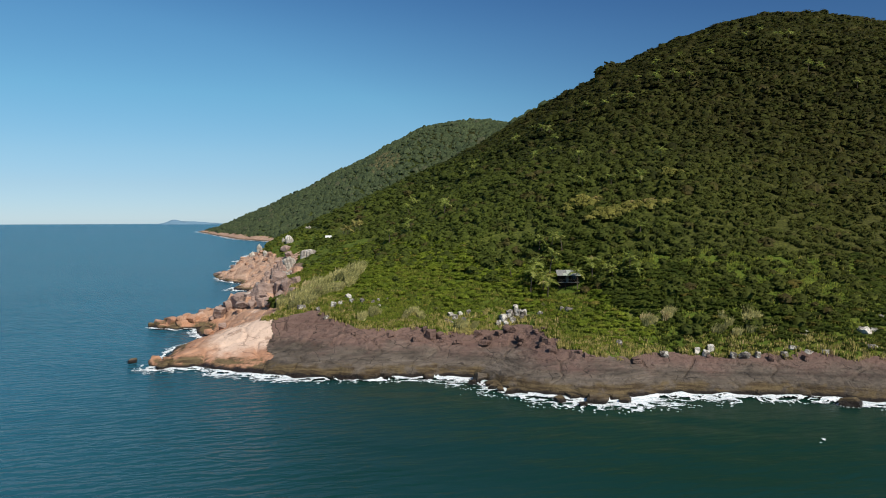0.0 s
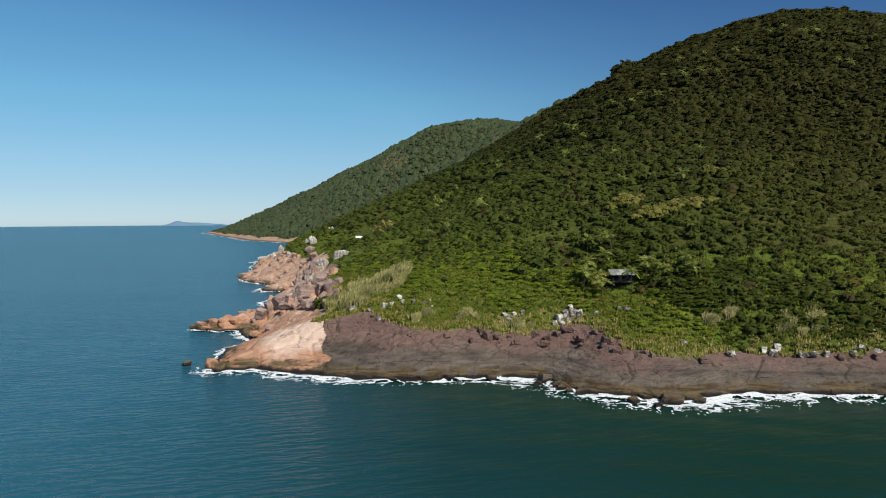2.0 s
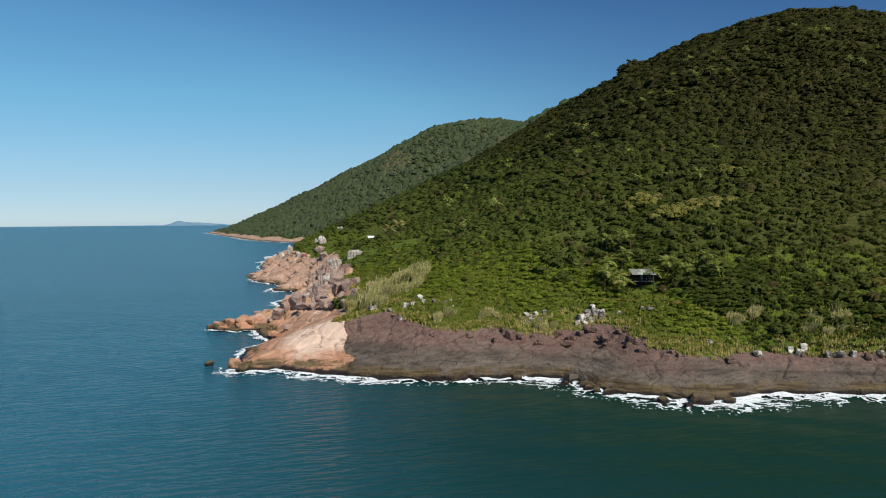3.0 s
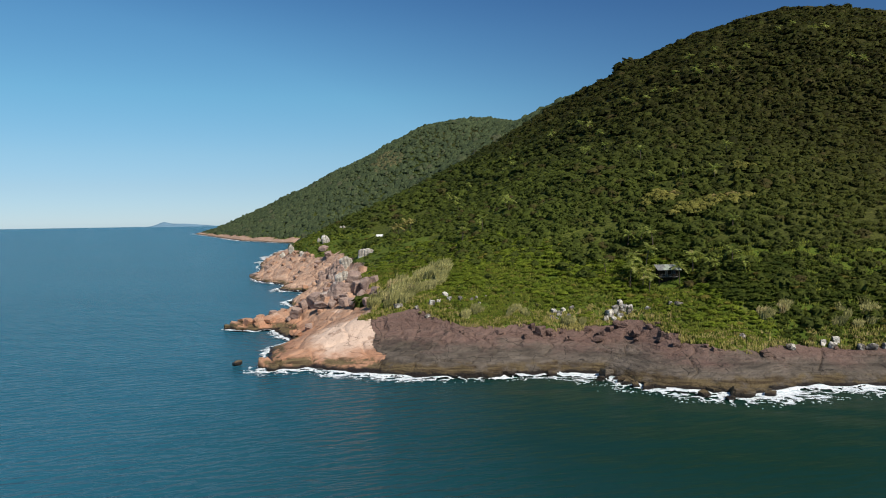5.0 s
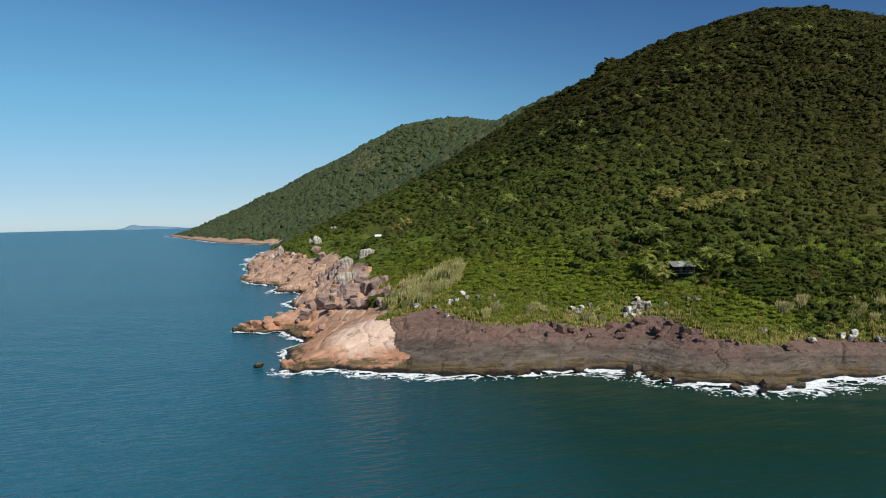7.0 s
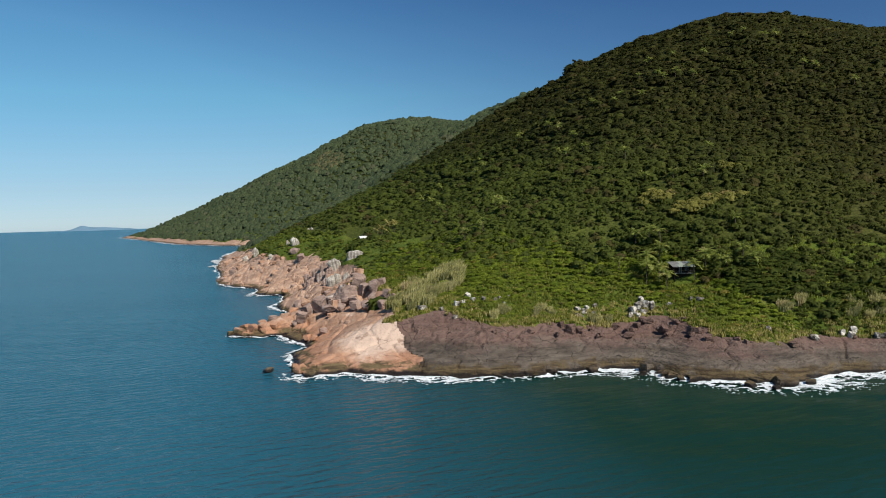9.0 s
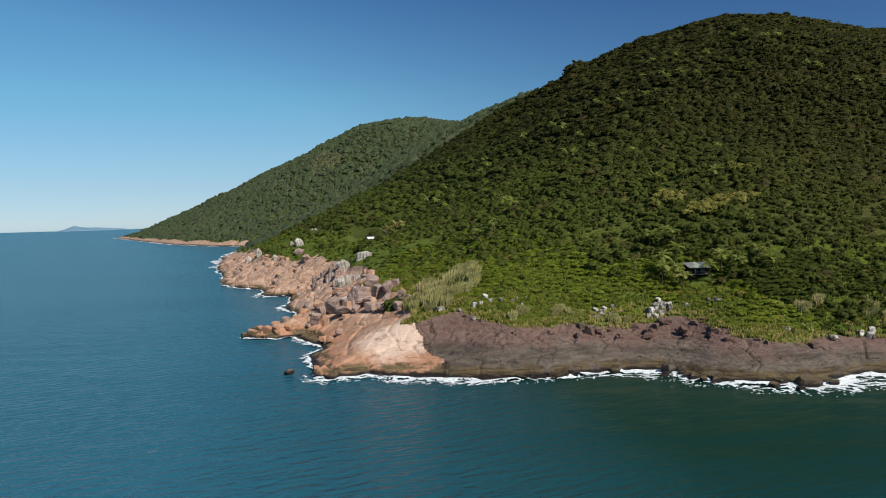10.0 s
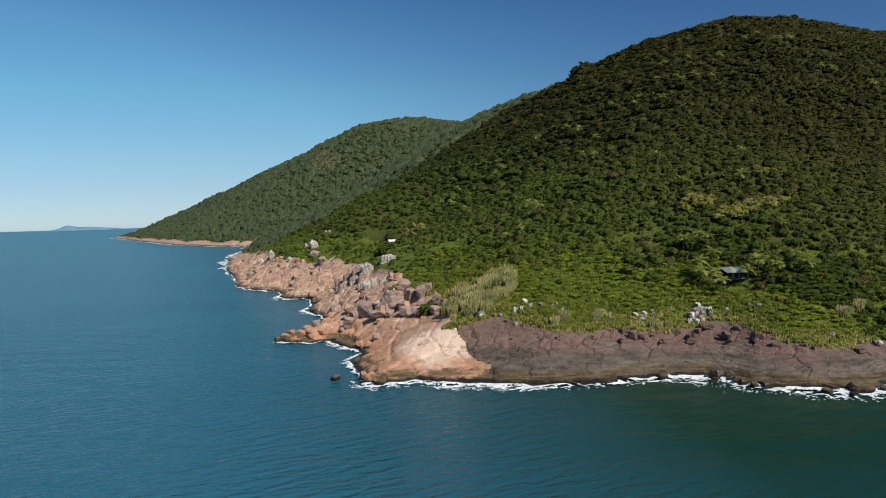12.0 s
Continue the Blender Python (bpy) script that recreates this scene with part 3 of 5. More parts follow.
def crown_shape(tufts, lobes, flat, leaf, seed, rise=0.6, skirt=0.45):
    """A crown one unit wide: several lobes set with folded leaf tufts, over a dark heart. Returns places, triangles and the height of its foot."""
    r = np.random.default_rng(seed)
    mids = [np.array((0, 0, 0.15))] + [np.array((math.cos(a) * q, math.sin(a) * q, r.uniform(-0.12, 0.12)))
                                      for a, q in zip(np.arange(lobes) * 6.283 / lobes + r.uniform(0, 0.8, lobes), r.uniform(0.3, 0.55, lobes))]
    size = [0.62] + list(r.uniform(0.36, 0.56, lobes))
    verts, faces = [], []
    for k in range(tufts):
        c = r.integers(0, len(mids))
        d = r.normal(size=3)
        d[2] = abs(d[2]) * 0.9 - skirt
        d /= np.linalg.norm(d)
        p = mids[c] + d * size[c] * r.uniform(0.78, 1.2)
        up = d + r.normal(size=3) * 0.42 + np.array((0, 0, rise))
        up /= np.linalg.norm(up)
        a = np.cross(up, r.normal(size=3))
        a /= np.linalg.norm(a)
        b = np.cross(up, a)
        s = leaf * r.uniform(0.7, 1.35)
        k0 = len(verts)
        verts += [p - a * s, p + b * s * 0.62 - up * s * 0.25, p + a * s * 1.1, p - b * s * 0.62 - up * s * 0.25]
        faces += [(k0, k0 + 1, k0 + 2), (k0, k0 + 2, k0 + 3)]
    # heart
    h, k0 = 0.72, len(verts)
    verts += [np.array((math.cos(t) * h, math.sin(t) * h, -0.6)) for t in np.arange(5) * 1.2566]
    verts += [np.array((math.cos(t + .6) * h * 0.78, math.sin(t + .6) * h * 0.78, h * 0.5)) for t in np.arange(5) * 1.2566] + [np.array((0, 0, h * 0.95))]
    for q in range(5):
        w_ = (q + 1) % 5
        faces += [(k0 + q, k0 + w_, k0 + 5 + q), (k0 + w_, k0 + 5 + w_, k0 + 5 + q), (k0 + 5 + q, k0 + 5 + w_, k0 + 10)]
    v, f = np.array(verts), np.array(faces)
    v[:, 2] *= flat
    out = (v - np.array((0, 0, -0.35))) / np.array((1, 1, flat + 0.25))
    out /= np.linalg.norm(out, axis=1)[:, None]
    turned = np.einsum("ij,ij->i", np.cross(v[f[:, 1]] - v[f[:, 0]], v[f[:, 2]] - v[f[:, 0]]), out[f[:, 0]]) < 0
    f[turned] = f[turned][:, ::-1]
    own = np.zeros_like(v)
    for q in range(3):
        np.add.at(own, f[:, q], np.cross(v[f[:, 1]] - v[f[:, 0]], v[f[:, 2]] - v[f[:, 0]]))
    own /= np.linalg.norm(own, axis=1)[:, None] + 1e-9
    out = out * 0.3 + own * 0.45 + np.array((0, 0, 0.3))
    return v, f, out / np.linalg.norm(out, axis=1)[:, None]


BIG = [crown_shape(52, 5, 0.72, 0.26, s) for s in range(8)]
LOW = [crown_shape(44, 3 + s % 3, 0.3 + 0.04 * (s % 3), 0.25, 20 + s, 1.2) for s in range(8)]
MIDDLE = [crown_shape(24, 3 + s % 4, 0.55 + 0.06 * (s % 3), 0.36, 60 + s) for s in range(8)]
HIGH = [crown_shape(38, 3 + s % 5, 0.4 + 0.05 * (s % 4), 0.24, 80 + s) for s in range(10)]


def dome_shape(seed):
    """A far crown one unit wide: a lumpy dome."""
    r = np.random.default_rng(seed)
    rings, verts, faces = 3, [], []
    for k, (rad, up) in enumerate(((1.0, -0.3), (0.85, 0.32), (0.42, 0.66))):
        turn = r.uniform(0, 1)
        for q in range(6):
            s = rad * r.uniform(0.72, 1.22)
            verts.append((math.cos(q * 1.0472 + turn) * s, math.sin(q * 1.0472 + turn) * s, up * r.uniform(0.75, 1.25)))
    verts.append((0, 0, 0.78))
    for k in range(rings - 1):
        for q in range(6):
            a, b, c, d = k * 6 + q, k * 6 + (q + 1) % 6, (k + 1) * 6 + q, (k + 1) * 6 + (q + 1) % 6
            faces += [(a, b, d), (a, d, c)]
    faces += [(12 + q, 12 + (q + 1) % 6, 18) for q in range(6)]
    v = np.array(verts)
    out = v * np.array((1, 1, 1.3)) + np.array((0, 0, 1.3)) + r.normal(size=v.shape) * 0.45
    return v, np.array(faces), out / np.linalg.norm(out, axis=1)[:, None]


FAR = [dome_shape(40 + s) for s in range(8)]


def scatter(x0, x1, y0, y1, gap, seed):
    """Uneven rows of places, about one gap apart."""
    r = np.random.default_rng(seed)
    gx, gy = np.meshgrid(np.arange(x0, x1, gap), np.arange(y0, y1, gap))
    return (gx + r.uniform(-0.75, 0.75, gx.shape) * gap).ravel(), (gy + r.uniform(-0.75, 0.75, gy.shape) * gap).ravel()


def wood(name, x, y, wide, sink, shapes, mat, label, category, seed, spin=6.283):
    """Very many crowns as one mesh."""
    r = np.random.default_rng(seed)
    z = height(x, y)
    turn, kind, tone = r.uniform(0, spin, len(x)), r.integers(0, len(shapes), len(x)), r.uniform(0, 1, len(x))
    vs, fs, ts, ns, base = [], [], [], [], 0
    for k, (v, f, w) in enumerate(shapes):
        at = np.nonzero(kind == k)[0]
        c, s = np.cos(turn[at])[:, None], np.sin(turn[at])[:, None]
        q = wide[at][:, None] * 0.5
        px = (v[:, 0] * c - v[:, 1] * s) * q + x[at][:, None]
        py = (v[:, 0] * s + v[:, 1] * c) * q + y[at][:, None]
        pz = v[:, 2] * q * r.uniform(0.8, 1.35, len(at))[:, None] + (z[at] + sink[at])[:, None]
        vs.append(np.stack([px, py, pz], -1).reshape(-1, 3))
        fs.append((f[None] + (base + np.arange(len(at)) * len(v))[:, None, None]).reshape(-1, 3))
        ns.append(np.stack([w[:, 0] * c - w[:, 1] * s, w[:, 0] * s + w[:, 1] * c, np.repeat(w[None, :, 2], len(at), 0)], -1).reshape(-1, 3))
        ts.append(np.repeat(tone[at], len(v)))
        base += len(at) * len(v)
    return tagged(mesh_object(name, np.concatenate(vs), np.concatenate(fs), mat, True, tone=("tone", np.concatenate(ts)), normals=np.concatenate(ns)), label, category, kind="stuff")


def seen_side(x, y):
    """Only the slopes towards the sea and the open ridges, not the land behind them."""
    e = 5 + 0.012 * y
    here = height(x, y)
    behind = np.zeros(len(x), bool)
    for ex in (0.0, -80.0):
        hide = np.zeros(len(x), bool)
        for s in (0.2, 0.35, 0.5, 0.62, 0.72, 0.8, 0.86, 0.91, 0.95):
            line = 38 + (here + e - 38) * s
            hide |= height(ex + (x - ex) * s, y * s) > line + 9
        behind = hide if ex == 0 else behind & hide
    return ~behind


def in_view(x, y):
    """The part of the hill that faces the camera's way, with a margin."""
    return x < np.maximum(0.64 * y, 0.85 * y - 80) + 25


def wood_edge(x, y):
    """Where the wood begins, counted from the water: close to the ledge in the east, higher up over the headland."""
    return 60 - 26 * np.clip((x - 38) / 22, 0, 1) + grid_noise(x, y, 25, 31) * 14 + grid_noise(x, y, 8, 32) * 9


def edge_room(x, y):
    return table(SHORE_D, x, y), -table(BARE, x, y)


# low wind-shorn shrubs over the foot of the slopes, in swells and hollows
x, y = scatter(-110, 125, 150, 300, 1.55, 1)
d, room = edge_room(x, y)
CLUSTERS = ((3.5, 192.0, 5.0, 6.0), (19.5, 189.5, 5.5, 6.0))       # bare ground round the heaps of stones
clear_of = lambda x, y: np.all([np.hypot((x - cx) / rx, (y - cy) / ry) > 1 for cx, cy, rx, ry in CLUSTERS], axis=0)
keep = (room > 0.6) & clear_of(x, y) & (d < wood_edge(x, y) + 12) & (np.hypot((x - 36.3) / 4.6, (y - 202.0) / 3.9) > 1) & (rng.random(len(x)) < np.where((x < 40) & (d < 48), 0.5, 0.93))
x, y, room = x[keep], y[keep], room[keep]
swell = grid_noise(x, y, 7, 33) * 0.5 + 0.5
wide = (1.9 + 1.2 * rng.random(len(x)) + 1.9 * swell * rng.random(len(x))) * np.clip(0.55 + room / 25, 0.5, 1.25)
sink = (swell * 0.7 - 0.15) * np.clip(room / 8, 0, 1)
east = x + grid_noise(x, y, 12, 34) * 14 > 42 - np.clip(y - 190, 0, 60) * 0.5
wood("shrubs", x[~east], y[~east], wide[~east], sink[~east], LOW, SHRUB, "bright green wind-shorn coastal shrubs", "shrubs", 2)
wood("scrub", x[east], y[east], wide[east] * 1.1, sink[east], LOW, SCRUB, "dull green dense scrub above the dark ledge", "scrub", 12)


def tree_kind(shape, seed):
    """A tree one unit wide at its crown: a forked trunk and a leafy crown."""
    tree = new("tree")
    bm = bmesh.new()
    r = random.Random(seed)
    for a, b, ra, rb in (((0, 0, -0.75), (r.uniform(-.04, .04), r.uniform(-.04, .04), -0.1), 0.045, 0.03), ((0, 0, -0.2), (0.22, 0.05, 0.08), 0.026, 0.012),
                         ((0, 0, -0.15), (-0.18, 0.12, 0.1), 0.024, 0.012), ((0, 0, -0.12), (-0.02, -0.2, 0.1), 0.022, 0.01)):
        limb(bm, a, b, ra, rb)
    part("trunk", bm, BARK, tree)
    v, f, w = shape
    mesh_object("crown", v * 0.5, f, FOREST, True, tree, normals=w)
    return tree


def limb(bm, a, b, ra, rb, sides=6):
    """A tapered round bar from a to b."""
    a, b = Vector(a), Vector(b)
    turn = (b - a).to_track_quat("Z", "Y").to_matrix()
    low = [bm.verts.new(a + turn @ Vector((math.cos(t) * ra, math.sin(t) * ra, 0))) for t in [k * 2 * math.pi / sides for k in range(sides)]]
    top = [bm.verts.new(b + turn @ Vector((math.cos(t) * rb, math.sin(t) * rb, 0))) for t in [k * 2 * math.pi / sides for k in range(sides)]]
    for k in range(sides):
        bm.faces.new((low[k], low[(k + 1) % sides], top[(k + 1) % sides], top[k]))
    bm.faces.new(list(reversed(low))), bm.faces.new(top)


# the wood on the near hill: the trees along its lower edge one by one, the rest as one
x, y = scatter(-140, 420, 170, 800, 2.75, 3)
d, room = edge_room(x, y)
grow = np.clip((d - 40) / 90, 0, 1)
keep = (room > 4) & (d > wood_edge(x, y) - 6 + rng.normal(0, 7, len(x))) & (np.hypot((x - 36.0) / 7.0, (y - 201.5) / 6.5) > 1) & (np.hypot((x + 56.5) / 6.0, (y - 347) / 9.0) > 1) & (rng.random(len(x)) < 0.94)
x, y, grow = x[keep], y[keep], grow[keep]
tall = np.clip((y - 330) / 130, 0, 1)          # the upper forest is older: fewer, broader crowns
keep = seen_side(x, y) & in_view(x, y) & (rng.random(len(x)) < 0.95 - 0.6 * tall)
x, y, grow, tall = x[keep], y[keep], grow[keep], tall[keep]
stand = grid_noise(x, y, 18, 35) * 0.5 + 0.5
wide = (2.9 + 1.7 * grow + 2.6 * tall) * (0.6 + 0.55 * rng.random(len(x)) + 0.9 * rng.random(len(x)) ** 4)
sink = 0.09 * wide + (0.4 + 1.1 * stand) * grow
order = np.argsort(np.hypot(x - 20, (y - 150) * 1.0))
single, many = order[:280], order[280:]
near_hill = many[y[many] < 255]
upper_hill = many[(y[many] >= 255) & (y[many] < 385)]
high_hill = many[y[many] >= 385]
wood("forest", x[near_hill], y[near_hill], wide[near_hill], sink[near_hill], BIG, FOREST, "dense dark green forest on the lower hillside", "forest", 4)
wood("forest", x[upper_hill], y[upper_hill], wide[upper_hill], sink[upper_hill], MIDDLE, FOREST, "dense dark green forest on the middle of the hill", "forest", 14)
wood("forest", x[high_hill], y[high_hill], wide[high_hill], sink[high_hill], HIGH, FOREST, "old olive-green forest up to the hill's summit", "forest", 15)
kinds = [tree_kind(s, k) for k, s in enumerate(BIG)]
for k, q in enumerate(single):
    size = wide[q] * 1.05
    m = Matrix.LocRotScale((x[q], y[q], height(x[q], y[q]) + 0.3 * size), Euler((0, 0, rng.uniform(0, 6.28))), (size, size, size * rng.uniform(0.85, 1.2)))
    t = kinds[k] if k < len(kinds) else copy_thing(kinds[k % len(kinds)], m)
    t.matrix_basis = m
    tagged(t, "low broad-crowned green tree on the lower hillside", "tree", "trees at the foot of the forest")
# tall trees that stand out on the skyline
for k, (tx, ty, size) in enumerate([(161, 682, 7), (156, 676, 5.5), (167, 681, 6), (153, 690, 5)]):
    m = Matrix.LocRotScale((tx, ty, float(height(tx, ty)) + 0.55 * size), Euler((0, 0, k * 1.3)), (size, size, size * 0.9))
    tagged(copy_thing(kinds[k % len(kinds)], m), "tall dark tree rising above the forest canopy", "tree", "tall trees of the forest")
# shrubs and low trees of the west shore and the farther hill
x, y = scatter(-190, 60, 300, 760, 3.6, 5)
d, room = edge_room(x, y)
keep = (room > 0.8) & (d <= 52)
x, y = x[keep], y[keep]
wood("shrubs", x, y, 2.4 + 2.2 * rng.random(len(x)), np.full(len(x), 0.0), LOW, WEST_SHRUB, "green shrubs above the granite shore", "shrubs", 6)
x, y = scatter(-150, 20, 300, 560, 3.4, 25)
d, room = edge_room(x, y)
keep = (room > 3) & (d > 14) & (d <= 56) & (np.hypot((x + 56.5) / 6.0, (y - 347) / 9.0) > 1) & (grid_noise(x, y, 22, 26) + grid_noise(x, y, 9, 27) * 0.7 + (d - 34) / 30 > 0.15)
x, y = x[keep], y[keep]
wood("thicket", x, y, 2.6 + 2.2 * rng.random(len(x)), np.full(len(x), 0.35), BIG, WEST_SHRUB, "green thicket above the granite shore", "thicket", 28)
x, y = scatter(-720, 420, 740, 2150, 7.3, 7)
d, room = edge_room(x, y)
keep = room > 2
x, y = x[keep], y[keep]
keep = seen_side(x, y) & in_view(x, y)
x, y = x[keep], y[keep]
wood("far_forest", x, y, 5.5 + 10 * rng.random(len(x)) ** 3.0, 0.2 + 1.2 * rng.random(len(x)), FAR, FAR_FOREST, "forest on the distant hill, its leaves greyed for haze", "forest", 8)
x, y = scatter(-190, -60, 1270, 1500, 6.0, 9)
keep = np.hypot((x + 118 - (1385 - y) * 0.33) / 24, (y - 1385) / 75) < 1 + grid_noise(x, y, 30, 10) * 0.5
x, y = x[keep], y[keep]
wood("dry_scrub", x, y, 6 + 4 * rng.random(len(x)), np.full(len(x), 2.2), FAR, DRY_SCRUB, "brown dry scrub in a clearing on the distant hill", "scrub", 11)

# the stand of yellow-green trees on the hillside
x, y = scatter(40, 94, 222, 274, 2.4, 51)
keep = (np.hypot((x - 64) / 12, (y - 236) / 4.5) < 1 + grid_noise(x, y, 6, 52) * 0.5) | (np.hypot(x - 49, (y - 250) * 1.2) < 6.5) | (np.hypot(x - 86, y - 266) < 5)
x, y = x[keep], y[keep]
wood("yellow_thicket", x, y, 3.2 + 1.8 * rng.random(len(x)), np.full(len(x), 2.4), BIG, YELLOW_LEAF, "yellow-green flowering thicket amid the dark forest", "thicket", 53)


# ---- rocks ----
def boulder(name, x, y, wide, tall, mat, label, seed, group="", depth=None, sink=0.25, category="boulder", z=None):
    """A boulder rounded by weather, with a few flat broken sides."""
    r = random.Random(seed)
    bm = bmesh.new()
    bmesh.ops.create_icosphere(bm, subdivisions=4 if wide > 5 else 3, radius=1)
    cuts = []
    turn = Euler((r.uniform(-0.4, 0.4), r.uniform(-0.4, 0.4), r.uniform(0, 3))).to_matrix()
    for n in ((1, 0, 0), (-1, 0, 0), (0, 1, 0), (0, -1, 0), (0, 0, 1)):
        cuts.append((turn @ Vector(n), r.uniform(0.46, 0.7)))
    for k in range(9):
        n = Vector((r.gauss(0, 1), r.gauss(0, 1), r.gauss(0, 0.8))).normalized()
        cuts.append((n, r.uniform(0.52, 0.84)))
    off = Vector((r.uniform(-50, 50), r.uniform(-50, 50), 0))
    for v in bm.verts:
        p = v.co.copy()
        for n, c in cuts:
            over = p.dot(n) - c
            if over > 0:
                p -= n * over * 0.97
        s = 1 + 0.07 * noise.noise(p * 1.5 + off) + 0.04 * noise.noise(p * 4.3 + off) + 0.03 * noise.noise(p * 11 + off)
        v.co = p * s
    wx, wy = max(abs(v.co.x) for v in bm.verts), max(abs(v.co.y) for v in bm.verts)
    low, high = min(v.co.z for v in bm.verts), max(v.co.z for v in bm.verts)
    for v in bm.verts:
        v.co = Vector((v.co.x / wx * wide * 0.5, v.co.y / wy * (depth or wide * 0.9) * 0.5, (v.co.z - low) / (high - low) * tall * (1 + sink) - tall * sink))
    me = bpy.data.meshes.new(name)
    bm.to_mesh(me)
    bm.free()
    for f in me.polygons:
        f.use_smooth = False
    me.materials.append(mat)
    ob = new(name, me)
    ob.location = (x, y, float(bulk(np.array([x]), np.array([y]))[0]) - 0.12 * tall if z is None else z)
    ob.rotation_euler = (0, 0, r.uniform(0, 6.28))
    return tagged(ob, label, category, group)


# the pile of brown boulders over the granite headland: x, y, width, height
for k, (bx, by, bw, bh) in enumerate([(-63.3, 248.6, 10.6, 6.2), (-72.5, 251.8, 7.0, 4.8), (-59.2, 254.9, 6.6, 6.0), (-54.5, 243.9, 5.7, 5.0), (-69.5, 244.2, 6.7, 2.7),
                                      (-52.0, 224.9, 4.6, 2.5), (-56.9, 230.6, 4.4, 2.9), (-60.4, 236.2, 4.5, 3.0), (-65.3, 240.3, 3.5, 2.7), (-51.7, 246.6, 3.6, 3.4),
                                      (-77.1, 252.0, 4.0, 4.0), (-79.0, 248.2, 5.2, 3.6), (-50.2, 235.0, 3.4, 2.4), (-55.0, 237.5, 4.2, 3.0), (-48.5, 228.5, 3.0, 1.8), (-66.6, 246.0, 4.8, 2.8), (-57.6, 247.6, 5.4, 3.8), (-61.0, 242.5, 4.6, 2.4), (-68.0, 250.8, 5.8, 4.0)]):
    boulder("boulder", bx, by, bw, bh, BOULDER_ROCK, "large rounded brown granite boulder piled on the headland", 100 + k, "boulders on the headland")


def slab(x, y, wide, tall, seed, mat, label):
    """A fluted upright slab: one leaning mass with rounded vertical flutes and a scalloped, broken top."""
    r = random.Random(seed)
    bm = bmesh.new()
    flutes, sides = max(3, round(wide / 1.5)), 56
    slip = [r.uniform(-0.3, 0.3) for _ in range(flutes + 2)]
    lean, peak = r.uniform(-0.16, 0.1), r.uniform(-0.35, 0.45)
    crest = [r.uniform(0.72, 1.0) for _ in range(flutes + 1)]
    rings = []
    for t, s in ((-0.5, 1.08), (-0.1, 1.04), (0.25, 1.0), (0.5, 0.97), (0.72, 0.92), (0.86, 0.84), (0.95, 0.68), (1.0, 0.4)):
        ring = []
        for k in range(sides):
            a = k * 2 * math.pi / sides
            u = math.copysign(abs(math.cos(a)) ** 0.75, math.cos(a))
            w = math.copysign(abs(math.sin(a)) ** 0.6, math.sin(a))
            across = (u + 1) / 2 * flutes
            across += slip[int(across)] * math.sin((across % 1) * math.pi)
            flute = 1 - 0.2 * (1 - abs(math.sin(across * math.pi))) ** 3
            low = max(0, min(flutes - 1, int(across)))
            top = tall * (crest[low] + (crest[low + 1] - crest[low]) * (across - low)) * (1 - 0.35 * abs(u - peak)) * (0.92 + 0.08 * abs(math.sin(across * math.pi)))
            wear = 1 + 0.07 * noise.noise(Vector((u * 2 + seed, w * 2, t * 1.2))) + 0.03 * noise.noise(Vector((u * 6 + seed, w * 6, t * 3)))
            ring.append(bm.verts.new((u * wide * 0.5 * (0.9 + 0.1 * s) * wear + lean * t * tall, w * wide * 0.27 * s * flute * wear, t * (top if t > 0 else tall))))
        rings.append(ring)
    for a, b in zip(rings, rings[1:]):
        for k in range(sides):
            bm.faces.new((a[k], a[(k + 1) % sides], b[(k + 1) % sides], b[k]))
    bm.faces.new(rings[-1]), bm.faces.new(rings[0][::-1])
    me = bpy.data.meshes.new("rock_slab")
    bm.to_mesh(me)
    bm.free()
    me.materials.append(mat)
    ob = new("rock_slab", me)
    ob.location = (x, y, float(bulk(np.array([x]), np.array([y]))[0]) - 0.1)
    ob.rotation_euler = (0, 0, r.uniform(-0.3, 0.3))
    return tagged(ob, label, "rock", "upright slabs")


# upright slabs with pale lichen, and the brown palisade below them
for k, (bx, by, bw, bh) in enumerate([(-69.6, 322.0, 6.4, 7.4), (-60.6, 318.0, 8.0, 5.6), (-69.6, 303.5, 6.4, 6.6), (-64.6, 296.0, 3.2, 4.6), (-128.5, 495.0, 4.2, 8.5), (-137.6, 508.0, 4.1, 5.4),
                                      (-98.0, 452.0, 5.6, 8.4), (-103.5, 458.0, 2.6, 5.6), (-91.7, 473.2, 2.6, 4.6), (-88.7, 471.5, 2.4, 4.0), (-113.0, 449.0, 2.9, 3.6)]):
    slab(bx, by, bw * 0.95, bh * 0.78, 200 + k, SLAB_ROCK, "upright fluted rock slab streaked with pale lichen")
for k, (bx, by, bw, bh) in enumerate([(-74.6, 326.0, 4.6, 7.6), (-78.4, 330.0, 4.8, 7.0), (-82.0, 334.5, 5.2, 5.6), (-76.0, 320.0, 4.4, 5.6), (-72.4, 316.0, 3.8, 6.2), (-80.4, 322.5, 5.0, 4.4), (-73.0, 308.5, 3.6, 4.0)]):
    slab(bx, by, bw, bh * 0.85, 260 + k, BOULDER_ROCK, "upright brown granite column of the palisade")
boulder("boulder", -92.9, 424.2, 6.8, 4.1, BOULDER_ROCK, "large rounded brown granite boulder above the west shore", 231)
boulder("boulder", -97.6, 437.1, 6.3, 4.2, BOULDER_ROCK, "large rounded brown granite boulder above the west shore", 232)
